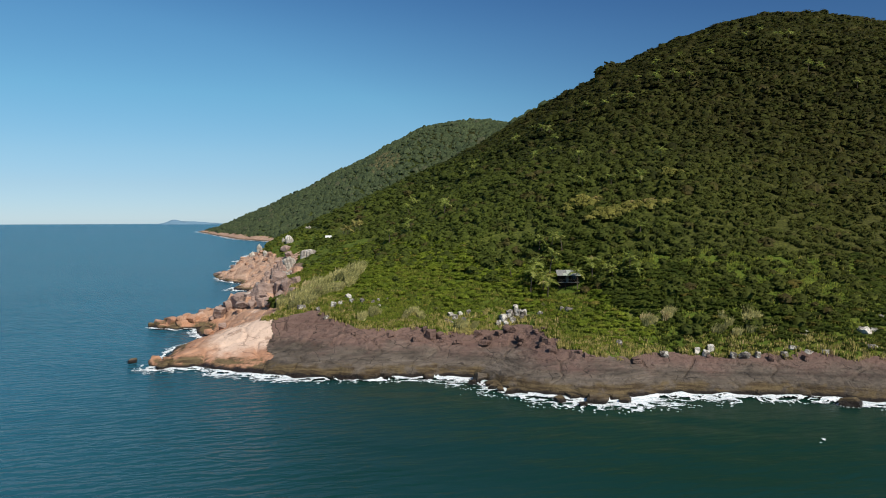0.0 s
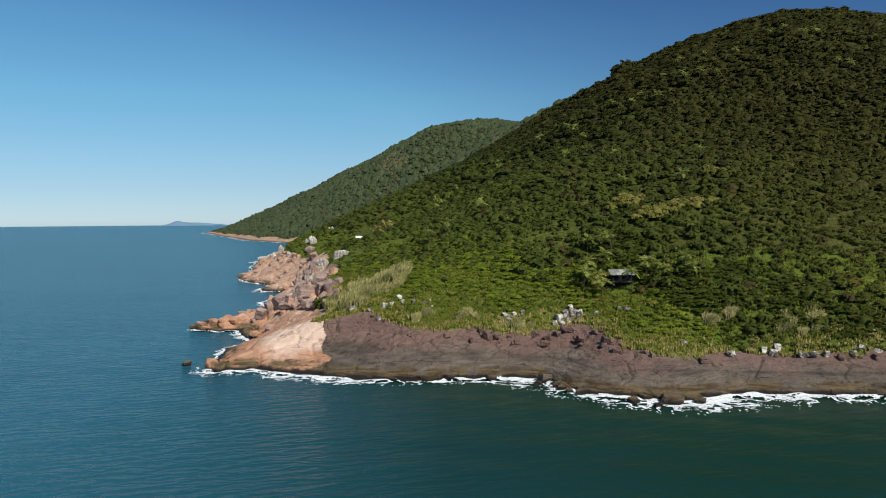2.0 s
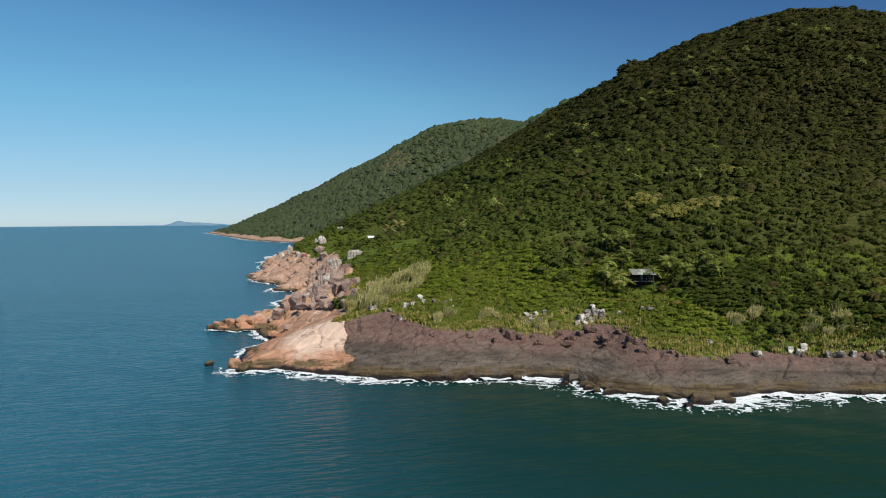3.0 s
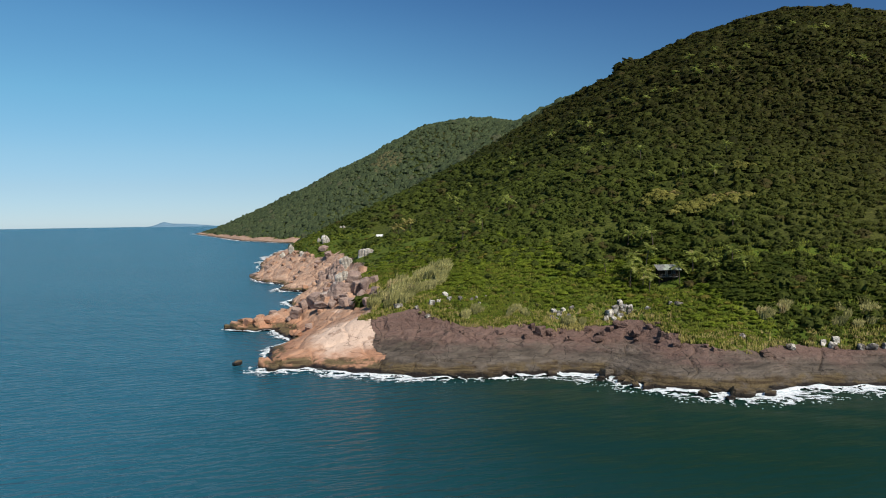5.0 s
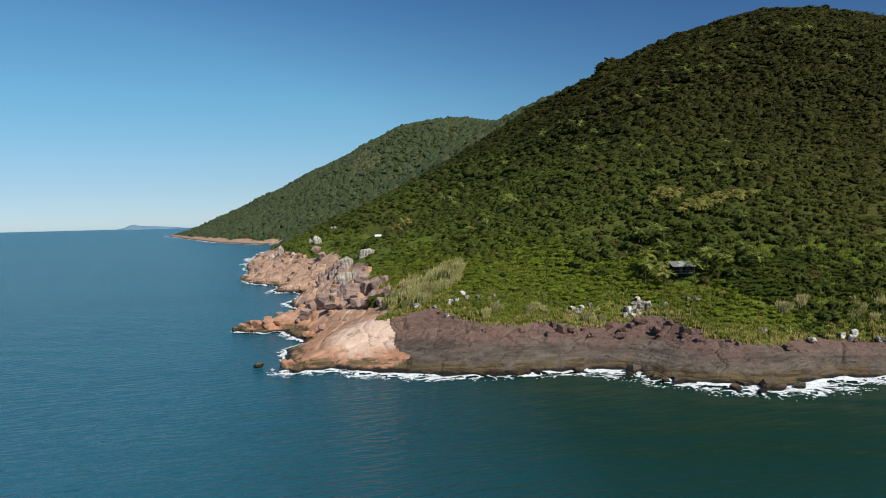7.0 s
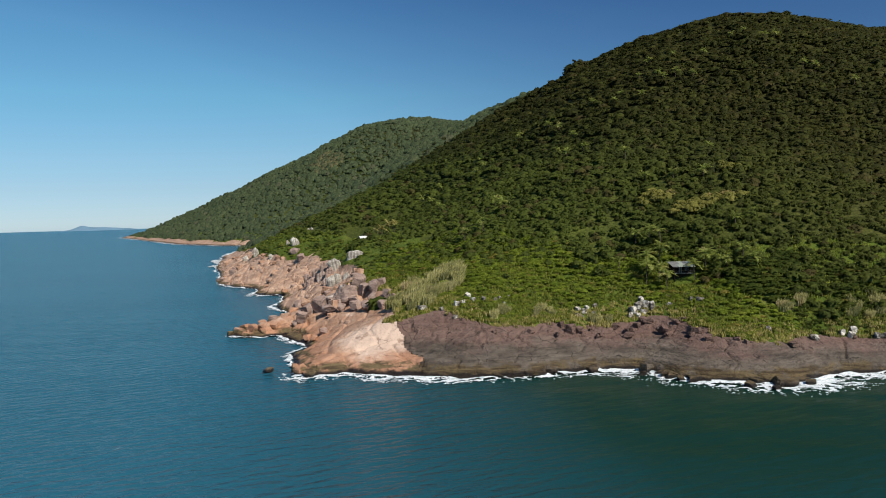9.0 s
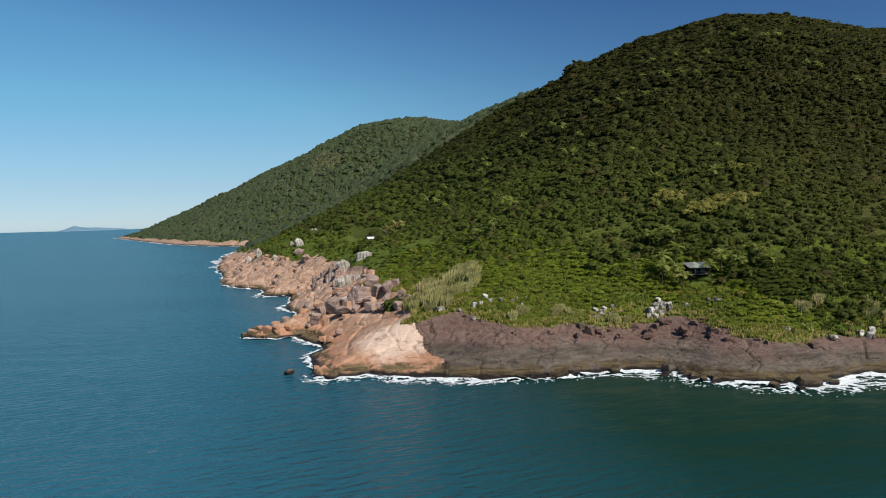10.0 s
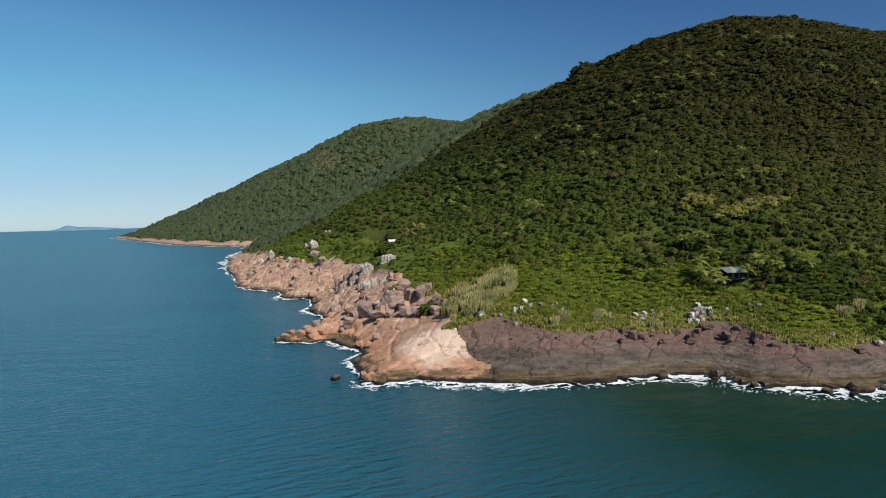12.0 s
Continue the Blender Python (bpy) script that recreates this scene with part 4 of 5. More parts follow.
# pale stones in the grass
STONES = [(1.0, 195.2, 1.6, 1.8), (5.6, 195.0, 1.5, 2.0), (15.0, 191.4, 1.6, 1.6), (16.9, 190.4, 1.5, 1.5), (21.2, 191.6, 1.5, 1.7), (2.0, 198.0, 1.8, 1.9), (3.3, 196.2, 2.1, 2.4), (4.8, 198.0, 1.8, 1.8), (7.2, 198.0, 2.1, 2.3), (2.2, 194.7, 1.5, 1.5), (16.3, 193.0, 3.0, 2.3),
          (18.2, 193.6, 2.5, 2.8), (20.1, 196.0, 1.8, 2.4), (20.6, 194.0, 2.1, 2.2), (22.0, 193.2, 1.8, 2.0), (18.8, 191.2, 1.7, 1.5), (26.1, 191.0, 1.9, 1.2),
          (31.6, 187.7, 1.4, 1.3), (33.0, 185.8, 2.5, 1.5), (-7.9, 205.4, 1.8, 1.8), (-5.9, 206.8, 1.4, 1.4), (-27.9, 206.5, 1.8, 1.6), (-23.6, 204.2, 1.4, 1.2),
          (-26.6, 204.3, 1.7, 1.2), (-31.7, 202.8, 2.0, 1.8), (-29.8, 203.2, 1.5, 1.5), (-36.1, 202.3, 2.0, 1.4), (-32.7, 197.4, 2.0, 1.3), (-20.3, 203.3, 1.2, 1.0)]
MORE = [(-18.9, 204.2, 1.4, 1.1), (-15.8, 204.5, 1.5, 1.1), (-18.4, 201.0, 1.1, 1.0), (-41.6, 205.6, 3.3, 1.5), (62.9, 165.0, 2.0, 1.4), (59.5, 164.3, 1.8, 1.5),
        (61.1, 163.1, 2.1, 1.5), (86.0, 166.8, 2.2, 1.3), (81.0, 162.5, 3.0, 1.2), (78.3, 161.0, 2.3, 1.2), (69.6, 161.5, 2.9, 1.4), (99.0, 165.0, 2.8, 2.2),
        (101.4, 165.3, 2.0, 1.7), (105.8, 170.0, 1.8, 1.4), (97.2, 160.2, 4.4, 1.3), (51.6, 163.8, 2.5, 1.3), (42.0, 167.8, 1.5, 1.4), (67.0, 162.0, 2.0, 1.4),
        (72.5, 161.4, 1.8, 1.3), (83.6, 160.6, 2.2, 1.2), (87.0, 159.6, 2.4, 1.3), (-9.3, 204.0, 1.1, 0.9)]
for k, (bx, by, bw, bh) in enumerate(STONES + MORE):
    heap = k < 17                        # the two heaps stand on a bank of earth and smaller stones
    boulder("stone", bx, by - 1.5 * heap, bw, bh * (0.85 if heap else 0.95) + 0.15, GREY_ROCK, "pale lichen-covered stone lying in the grass", 300 + k, "stones in the grass", category="stone")
# broken blocks on the dark ledge
for k, (bx, by, bw, bh) in enumerate([(-7.3, 183.5, 2.2, 2.0), (-3.5, 186.0, 3.6, 2.8), (-1.0, 186.2, 2.4, 2.0), (-5.0, 189.0, 1.8, 2.2), (18.2, 185.7, 3.4, 1.4), (19.2, 176.5, 1.6, 1.2),
                                      (10.8, 180.6, 3.0, 1.3), (24.2, 172.7, 2.3, 1.0), (4.0, 182.7, 2.3, 1.3), (-23.9, 187.0, 1.7, 1.0), (31.7, 164.2, 2.0, 1.0), (26.0, 181.0, 2.6, 1.2),
                                      (-14.0, 186.5, 2.4, 1.2), (48.0, 160.0, 2.2, 1.0), (14.5, 184.5, 2.2, 1.4)]):
    boulder("rock_block", bx, by, bw, bh, DARK_ROCK, "broken dark red-brown block on the rock ledge", 400 + k, "blocks on the ledge", category="rock")
# rocks washed by the surf
for k, (bx, by, bw, bh) in enumerate([(31.9, 145.4, 5.4, 2.0), (24.2, 145.6, 3.0, 1.3), (37.5, 144.8, 3.0, 1.2), (8.6, 164.2, 4.2, 2.4), (6.6, 161.6, 2.4, 1.1), (82.9, 142.3, 5.4, 1.9),
                                      (28.6, 143.0, 2.2, 0.8), (-83.0, 187.0, 3.0, 1.3), (-94.5, 320.5, 3.4, 1.0),
                                      (12.6, 154.5, 2.4, 1.4), (-108.0, 378.0, 5.0, 1.0)]):
    boulder("sea_rock", bx, by, bw, bh, DARK_ROCK if bx > -60 else BOULDER_ROCK, "wet low rock washed by the surf", 500 + k, "rocks in the surf", category="rock", z=0.0, sink=0.5)
# rounded blocks at the headland's corner and along the low point of rock
for k, (bx, by, bw, bh) in enumerate([(-74.4, 181.0, 3.6, 2.6), (-72.0, 179.0, 3.2, 1.8), (-76.0, 184.0, 3.0, 2.0), (-71.5, 181.5, 2.8, 2.4), (-100.0, 247.5, 5.4, 2.6), (-95.0, 247.0, 5.0, 3.4), (-91.5, 245.0, 4.4, 2.6), (-103.0, 248.0, 3.2, 1.4),
                                      (-88.5, 249.0, 5.6, 4.0), (-93.0, 252.0, 4.6, 3.6), (-97.5, 243.8, 3.0, 1.6)]):
    boulder("boulder", bx, by, bw, bh, PINK_ROCK, "rounded orange-pink granite block at the water's edge", 560 + k, "blocks at the water's edge", z=0.5, sink=0.5)
# flat ochre shelves at the foot of the ledge, and blocks strewn along its upper edge
r = random.Random(31)
made = 0
while made < 20:
    bx, by = r.uniform(-30, 108), r.uniform(138, 186)
    if abs(float(table(SHORE_D, bx, by)) - 0.6) > 0.7:
        continue
    bw = r.uniform(4.0, 7.5)
    boulder("shore_rock", bx, by, bw, r.uniform(1.0, 1.7), DARK_ROCK, "low ochre-stained rock shelf at the water's edge", 540 + made, "shelves below the ledge", bw * 0.5, 0.5, "rock", 0.0)
    made += 1
made = 0
while made < 24:
    bx, by = r.choice([r.uniform(-12, 60), r.uniform(-2, 36), r.uniform(60, 110)]), r.uniform(150, 200)
    bare = float(table(BARE, bx, by))
    if not 0.3 < bare < 7 or float(table(SHORE_D, bx, by)) < 7:
        continue
    bw = r.uniform(1.3, 3.0)
    boulder("rock_block", bx, by, bw, bw * r.uniform(0.45, 0.8), DARK_ROCK, "broken dark red-brown block on the rock ledge", 440 + made, "blocks on the ledge", bw * r.uniform(0.5, 0.9), category="rock")
    made += 1
# boulders and blocks of the west shore
r = random.Random(11)
made = 0
while made < 85:
    bx, by = r.uniform(-185, -52), r.choice([r.uniform(236, 330), r.uniform(240, 480), r.uniform(190, 262), r.uniform(330, 640)])
    d, bare = float(table(SHORE_D, bx, by)), float(table(BARE, bx, by))
    if d < 1 or bare < 1 or (by < 238 and bx > -70):
        continue
    bw = r.uniform(1.6, 3.6) + (r.random() ** 3) * 3.5
    boulder("boulder", bx, by, bw, bw * r.uniform(0.4, 0.7), PINK_ROCK if r.random() < 0.65 else BOULDER_ROCK, "weathered pink granite boulder on the rocky west shore", 600 + made, "boulders along the west shore", sink=0.4)
    made += 1
# ---- houses ----
def box(bm, x0, x1, y0, y1, z0, z1):
    vs = [bm.verts.new((x, y, z)) for x in (x0, x1) for y in (y0, y1) for z in (z0, z1)]
    for q in ((0, 1, 3, 2), (4, 6, 7, 5), (0, 4, 5, 1), (2, 3, 7, 6), (0, 2, 6, 4), (1, 5, 7, 3)):
        bm.faces.new([vs[k] for k in q])


def boxes(*list_of):
    bm = bmesh.new()
    for b in list_of:
        box(bm, *b)
    bmesh.ops.bevel(bm, geom=bm.edges[:], offset=0.015, segments=1, affect="EDGES")
    return bm


def corrugated(x0, x1, y0, y1, z0, z1, pitch=0.18, deep=0.035, thick=0.03):
    """A sheet of corrugated roofing, rising from y0 to y1."""
    bm = bmesh.new()
    n = int((x1 - x0) / pitch * 4)
    rows = []
    for lift in (0, thick):
        for yy, zz in ((y0, z0), (y1, z1)):
            rows.append([bm.verts.new((x0 + (x1 - x0) * k / n, yy, zz + lift + deep * math.sin(k * math.pi / 2))) for k in range(n + 1)])
    for k in range(n):
        bm.faces.new((rows[2][k], rows[2][k + 1], rows[3][k + 1], rows[3][k]))
        bm.faces.new((rows[0][k + 1], rows[0][k], rows[1][k], rows[1][k + 1]))
        bm.faces.new((rows[0][k], rows[0][k + 1], rows[2][k + 1], rows[2][k]))
        bm.faces.new((rows[1][k + 1], rows[1][k], rows[3][k], rows[3][k + 1]))
    return bm


OLD_SHEET = plain("old_roof_sheet", (0.30, 0.295, 0.27), 0.7, 0.3, 0.25, 0.8)
PALE_SHEET = plain("pale_roof_sheet", (0.46, 0.49, 0.40), 0.6, 0.3, 0.12, 0.8)
DARK_WOOD = plain("dark_timber", (0.03, 0.022, 0.016), 0.95, 0.03, 0.3, 0.5)
GREY_WOOD = plain("weathered_timber", (0.24, 0.22, 0.19), 0.85, 0.2, 0.3, 0.5)
WHITE_PAINT = plain("white_paint", (0.75, 0.75, 0.72), 0.6, 0.3, 0.08, 0.8)
GLASS = material("window_glass", 0.08, 0.5)[0]
GLASS.node_tree.nodes["Principled BSDF"].inputs["Base Color"].default_value = (0.02, 0.025, 0.03, 1)


def hut(x, y, turn, floor):
    """A stilt hut with a deep porch under a lean roof of mixed sheets."""
    ob = new("house")
    ground = [float(height(x + dx, y + dy)) for dx in (-3.5, 3.5) for dy in (-2.6, 2.6)]
    ob.matrix_basis = pose(x, y, floor, 0, 0, turn) @ Matrix.Scale(0.82, 4)
    drop = (floor - min(ground) + 0.5) / 0.82
    part("deck", boxes((-3.6, 3.6, -2.8, 2.8, -0.12, 0.0)), GREY_WOOD, ob, "weathered plank deck")
    for px in (-3.4, -1.15, 1.15, 3.4):
        for py in (-2.6, 2.6):
            part("post", boxes((px - 0.08, px + 0.08, py - 0.08, py + 0.08, -drop, 2.35 if py < 0 else 3.3)), DARK_WOOD, ob)
    # dark sheet added to stand for the shade below the deck
    part("skirt", boxes((-3.45, 3.45, -1.2, -1.1, -drop, -0.12)), DARK_WOOD, ob, "added dark boards standing for the shade under the deck")
    part("back_wall", boxes((-3.5, 3.5, 2.3, 2.42, 0, 3.2)), DARK_WOOD, ob)
    for sx in (-3.5, 3.4):
        part("side_wall", boxes((sx, sx + 0.1, -0.4, 2.3, 0, 2.8)), DARK_WOOD, ob)
    front = part("front_wall", boxes((-3.4, -1.0, -0.5, -0.4, 0, 2.6), (0.1, 1.2, -0.5, -0.4, 0, 2.6), (2.6, 3.4, -0.5, -0.4, 0, 2.6), (1.2, 2.6, -0.5, -0.4, 0, 0.9), (1.2, 2.6, -0.5, -0.4, 2.1, 2.6), (-1.0, 0.1, -0.5, -0.4, 2.05, 2.6)), DARK_WOOD, ob)
    part("door", boxes((-0.98, 0.08, -0.46, -0.42, 0.02, 2.03)), GREY_WOOD, ob, "plain board door")
    win = part("window", boxes((1.2, 2.6, -0.48, -0.44, 0.9, 0.96), (1.2, 2.6, -0.48, -0.44, 2.04, 2.1), (1.2, 1.26, -0.48, -0.44, 0.9, 2.1), (2.54, 2.6, -0.48, -0.44, 0.9, 2.1), (1.87, 1.93, -0.48, -0.44, 0.9, 2.1)), GREY_WOOD, ob)
    part("pane", boxes((1.26, 1.87, -0.465, -0.455, 0.96, 2.04)), GLASS, win)
    part("pane", boxes((1.93, 2.54, -0.465, -0.455, 0.96, 2.04)), GLASS, win)
    part("railing", boxes((-3.5, 3.5, -2.66, -2.6, 0.88, 0.94), (-3.5, 3.5, -2.65, -2.61, 0.45, 0.5)), GREY_WOOD, ob, "weathered rail along the porch")
    roof = part("roof", boxes((-3.9, 3.9, -2.66, -2.54, 2.36, 2.46), (-3.9, 3.9, 2.54, 2.66, 3.3, 3.4), (-3.9, 3.9, -0.06, 0.06, 2.84, 2.93)), GREY_WOOD, ob, "timber purlins carrying the roof sheets")
    for a, b, m, lab in ((-4.1, -2.1, OLD_SHEET, "grey corrugated sheet"), (-2.12, -0.6, OLD_SHEET, "grey corrugated sheet"), (-0.62, 1.0, PALE_SHEET, "pale green-white sheet"),
                         (0.98, 2.5, OLD_SHEET, "grey corrugated sheet"), (2.48, 4.1, PALE_SHEET, "pale green-white sheet")):
        part("roof_sheet", corrugated(a, b, -3.3, 3.1, 2.36, 3.9), m, roof, lab)
    part("roof_sheet", corrugated(-2.0, 0.9, -3.36, -0.6, 2.42, 3.08), PALE_SHEET, roof, "pale green-white patch sheet")
    return tagged(ob, "dark timber stilt house with patched corrugated roof", "house")


hut(36.0, 203.0, -4, 19.9)


def cabin(x, y, turn):
    ob = new("house")
    ob.matrix_basis = pose(x, y, float(height(x, y)) + 1.3, 0, 0, turn)
    part("wall", boxes((-2.8, 2.8, -1.9, 1.9, -4.0, 2.3)), GREY_WOOD, ob, "weathered board walls")
    part("door", boxes((-1.3, -0.4, -1.94, -1.9, 0.0, 1.95)), DARK_WOOD, ob)
    win = part("window", boxes((0.5, 1.7, -1.95, -1.9, 0.9, 1.8)), WHITE_PAINT, ob)
    part("pane", boxes((0.6, 1.6, -1.965, -1.945, 1.0, 1.7)), GLASS, win)
    bm = bmesh.new()
    for side in (-1, 1):
        a = [(-3.2, side * 2.4, 2.25), (3.2, side * 2.4, 2.25), (3.2, 0, 3.3), (-3.2, 0, 3.3)]
        low = [bm.verts.new(p) for p in a]
        top = [bm.verts.new((p[0], p[1], p[2] + 0.1)) for p in a]
        for q in (low[::-1] if side < 0 else low, top if side < 0 else top[::-1]):
            bm.faces.new(q)
        for k in range(4):
            bm.faces.new((low[k], low[(k + 1) % 4], top[(k + 1) % 4], top[k]))
    bmesh.ops.recalc_face_normals(bm, faces=bm.faces[:])
    part("roof", bm, WHITE_PAINT, ob, "white painted gable roof")
    return tagged(ob, "small cabin with a white roof amid trees", "house")


cabin(-55.5, 352.0, 12)
# low trees that hide the cabin's walls
for k, (tx, ty, size) in enumerate([(-59.5, 348.5, 3.4), (-56.5, 347.6, 3.2), (-53.4, 347.8, 3.2), (-50.8, 349.0, 3.8), (-62.0, 351.0, 4.0), (-58.0, 346.0, 3.2)]):
    m = Matrix.LocRotScale((tx, ty, float(height(tx, ty)) + 0.28 * size), Euler((0, 0, k * 1.7)), (size, size, size * 0.85))
    tagged(copy_thing(kinds[k % len(kinds)], m), "low broad-crowned green tree beside the cabin", "tree", "trees beside the cabin")


# ---- palms, reeds and grass ----
def frond_mesh(seed, mat):
    r = random.Random(seed)
    bm = bmesh.new()
    n = 11
    droop = r.uniform(0.5, 0.9)
    spine = [Vector((t, 0, 0.55 * t - droop * 1.1 * t * t)) for t in [k / n for k in range(n + 1)]]
    for k in range(n):
        a, b = spine[k], spine[k + 1]
        w = 0.012
        q = [bm.verts.new(a + Vector((0, -w, 0))), bm.verts.new(b + Vector((0, -w, 0))), bm.verts.new(b + Vector((0, w, 0))), bm.verts.new(a + Vector((0, w, 0)))]
        bm.faces.new(q)
        if k:
            long = 0.33 * math.sin(math.pi * min(1, (k + 1.5) / (n + 1.5))) ** 0.6
            for side in (-1, 1):
                tip = a + Vector((long * 0.45, side * long, -long * r.uniform(0.25, 0.6)))
                bm.faces.new([bm.verts.new(a), bm.verts.new(a.lerp(b, 0.85)), bm.verts.new(tip)])
    me = bpy.data.meshes.new("frond")
    bm.to_mesh(me)
    bm.free()
    me.materials.append(mat)
    return me


FRONDS = [frond_mesh(k, PALM_LEAF) for k in range(4)]
DRY_FRONDS = [frond_mesh(k, DRY_GRASS) for k in range(4)]


def palm(x, y, tall, reach, seed, fronds=FRONDS, label="feathery green palm with arching fronds", group="palms on the hillside"):
    r = random.Random(seed)
    ob = new("palm_tree")
    z = float(height(x, y))
    ob.matrix_basis = pose(x, y, z, 0, 0, r.uniform(0, 360))
    lean = r.uniform(0.0, 0.16) * tall
    bm = bmesh.new()
    at = [Vector((lean * (k / 5) ** 2, 0, -0.4 + (tall + 0.4) * k / 5)) for k in range(6)]
    for k in range(5):
        limb(bm, at[k], at[k + 1], 0.16 - 0.012 * k, 0.15 - 0.012 * k, 7)
    part("trunk", bm, BARK, ob, "slender ringed grey trunk")
    for k in range(13):
        f = new("frond", fronds[k % 4])
        f.parent = ob
        s = reach * r.uniform(0.85, 1.15)
        f.matrix_basis = Matrix.Translation(at[5]) @ pose(0, 0, 0, r.uniform(-15, 15), r.uniform(-62, 18), k * 27.7 + r.uniform(-10, 10)) @ Matrix.Diagonal((s, s, s, 1))
    return tagged(ob, label, "palm tree", group)


for k, (px, py, tall, reach) in enumerate([(29.6, 199.0, 4.3, 3.0), (37.8, 198.2, 5.2, 2.7), (25.3, 203.5, 5.8, 3.1), (28.6, 202.0, 5.0, 3.0), (42.4, 200.6, 5.0, 3.0), (27.4, 207.5, 6.0, 3.0),
                                           (31.6, 209.0, 6.2, 2.8), (46.0, 198.0, 2.8, 2.3), (47.4, 197.2, 2.4, 2.0), (52.2, 197.0, 4.2, 2.5), (53.0, 192.5, 2.8, 2.2), (20.5, 212.0, 3.4, 2.4),
                                           (36.9, 219.0, 4.5, 2.6), (30.5, 223.8, 4.5, 2.6), (34.1, 222.2, 5.0, 2.6), (60.0, 215.0, 4.5, 2.6), (-12.0, 268.0, 5.0, 2.8), (-20.0, 262.0, 4.5, 2.6)]):
    palm(px, py, tall, reach, 900 + k)
for k, (px, py, tall, reach) in enumerate([(-47.5, 351.5, 5.0, 3.6), (-44.5, 353.5, 5.4, 3.6), (-50.0, 354.5, 5.6, 3.4), (-41.5, 352.0, 4.6, 3.2)]):
    palm(px, py, tall, reach, 990 + k, DRY_FRONDS, "dry straw-coloured palm beside the cabin", "dry palms")
r = random.Random(5)
made = 0
while made < 46:
    px, py = r.uniform(-20, 210), r.uniform(225, 470)
    if float(table(SHORE_D, px, py)) < 75 or not seen_side(np.array([px]), np.array([py]))[0]:
        continue
    palm(px, py, r.uniform(3.8, 5.6), r.uniform(2.4, 3.2), 940 + made)
    made += 1


def blade_clump(name, count, spread, tall, lean, wide, seed, mat):
    """A clump of arching blades, each a folded strip."""
    r = np.random.default_rng(seed)
    vs, fs = [], []
    for k in range(count):
        a, q = r.uniform(0, 6.283), spread * math.sqrt(r.random())
        base = np.array((math.cos(a) * q, math.sin(a) * q, -0.3))
        h = tall * r.uniform(0.6, 1.1)
        way = np.array((0.75, 0.25, 0)) * lean + np.array((math.cos(a), math.sin(a), 0)) * 0.25 * r.random() + r.normal(size=3) * 0.12
        side = np.array((0.5 + abs(r.normal()), r.normal() * 0.6, 0))      # the wind turns the blades broadside to the sea
        side = side / np.linalg.norm(side) * wide
        mid_, tip = base + np.array((0, 0, h * 0.62)) + way * h * 0.25, base + np.array((0, 0, h * 0.95)) + way * h * 0.75
        k0 = len(vs)
        vs += [base - side * 0.5, base + side * 0.5, mid_ + side * 0.9, mid_ - side * 0.9, tip]
        fs += [(k0, k0 + 1, k0 + 2), (k0, k0 + 2, k0 + 3), (k0 + 3, k0 + 2, k0 + 4)]
    up = np.tile(np.array((0.0, 0.0, 1.0)), (len(vs), 1)) + r.normal(size=(len(vs), 3)) * 0.35
    return np.array(vs), np.array(fs), up / np.linalg.norm(up, axis=1)[:, None]


REEDS = [blade_clump("reed_clump", 170, 1.7, 3.6, 0.55, 0.15, 70 + k, REED) for k in range(3)]
m = Matrix.LocRotScale((-53.0, 229.5, float(height(-53.0, 229.5)) + 0.6), Euler((0, 0, 0.7)), (3.4, 3.0, 2.6))
tagged(copy_thing(kinds[3], m), "dark green rounded bush beside the boulders", "bush")
reed_kinds = []
for v, f, w in REEDS:
    me_ob = mesh_object("reed_clump", v, f, REED, False)
    reed_kinds.append(me_ob)
r = random.Random(21)
spots = []
while len(spots) < 60:
    a, b = r.uniform(-1, 1), r.uniform(-1, 1)
    if a * a + b * b < 1:
        spots.append((-38.5 + a * 11 + b * 4, 223 + b * 16, r.uniform(0.75, 1.15)))
for cx, cy, n, rx in ((72, 172, 14, 6), (51.5, 175.5, 10, 1.3), (56, 176.5, 7, 1.0), (-9, 196, 6, 4), (-20, 196, 4, 4), (6, 189, 5, 3)):
    spots += [(cx + r.uniform(-rx, rx), cy + r.uniform(-rx, rx) * 0.6, r.uniform(0.45, 0.75)) for _ in range(n)]
for k, (px, py, s) in enumerate(spots):
    m = Matrix.LocRotScale((px, py, float(height(px, py))), Euler((0, 0, r.uniform(-0.7, 0.7))), (s, s, s))
    t = reed_kinds[k] if k < 3 else copy_thing(reed_kinds[k % 3], m)
    t.matrix_basis = m
    tagged(t, "pale straw-green clump of tall leaning reeds", "reeds", "reed clumps")
# dry grass along the upper edge of the rock
x, y = scatter(-75, 112, 150, 262, 0.9, 61)
d, room = edge_room(x, y)
keep = (room > -0.4) & (room < 5.5 + grid_noise(x, y, 12, 62) * 5) & (rng.random(len(x)) < 0.62)
x, y = x[keep], y[keep]
TUFT = [blade_clump("tuft", 16, 0.55, 0.9, 0.3, 0.07, 80 + k, DRY_GRASS) for k in range(4)]
wood("grass_tufts", x, y, 1.9 + 1.7 * rng.random(len(x)), np.zeros(len(x)), TUFT, DRY_GRASS, "yellow-green coarse grass along the rock edge", "grass", 63, 0.7)

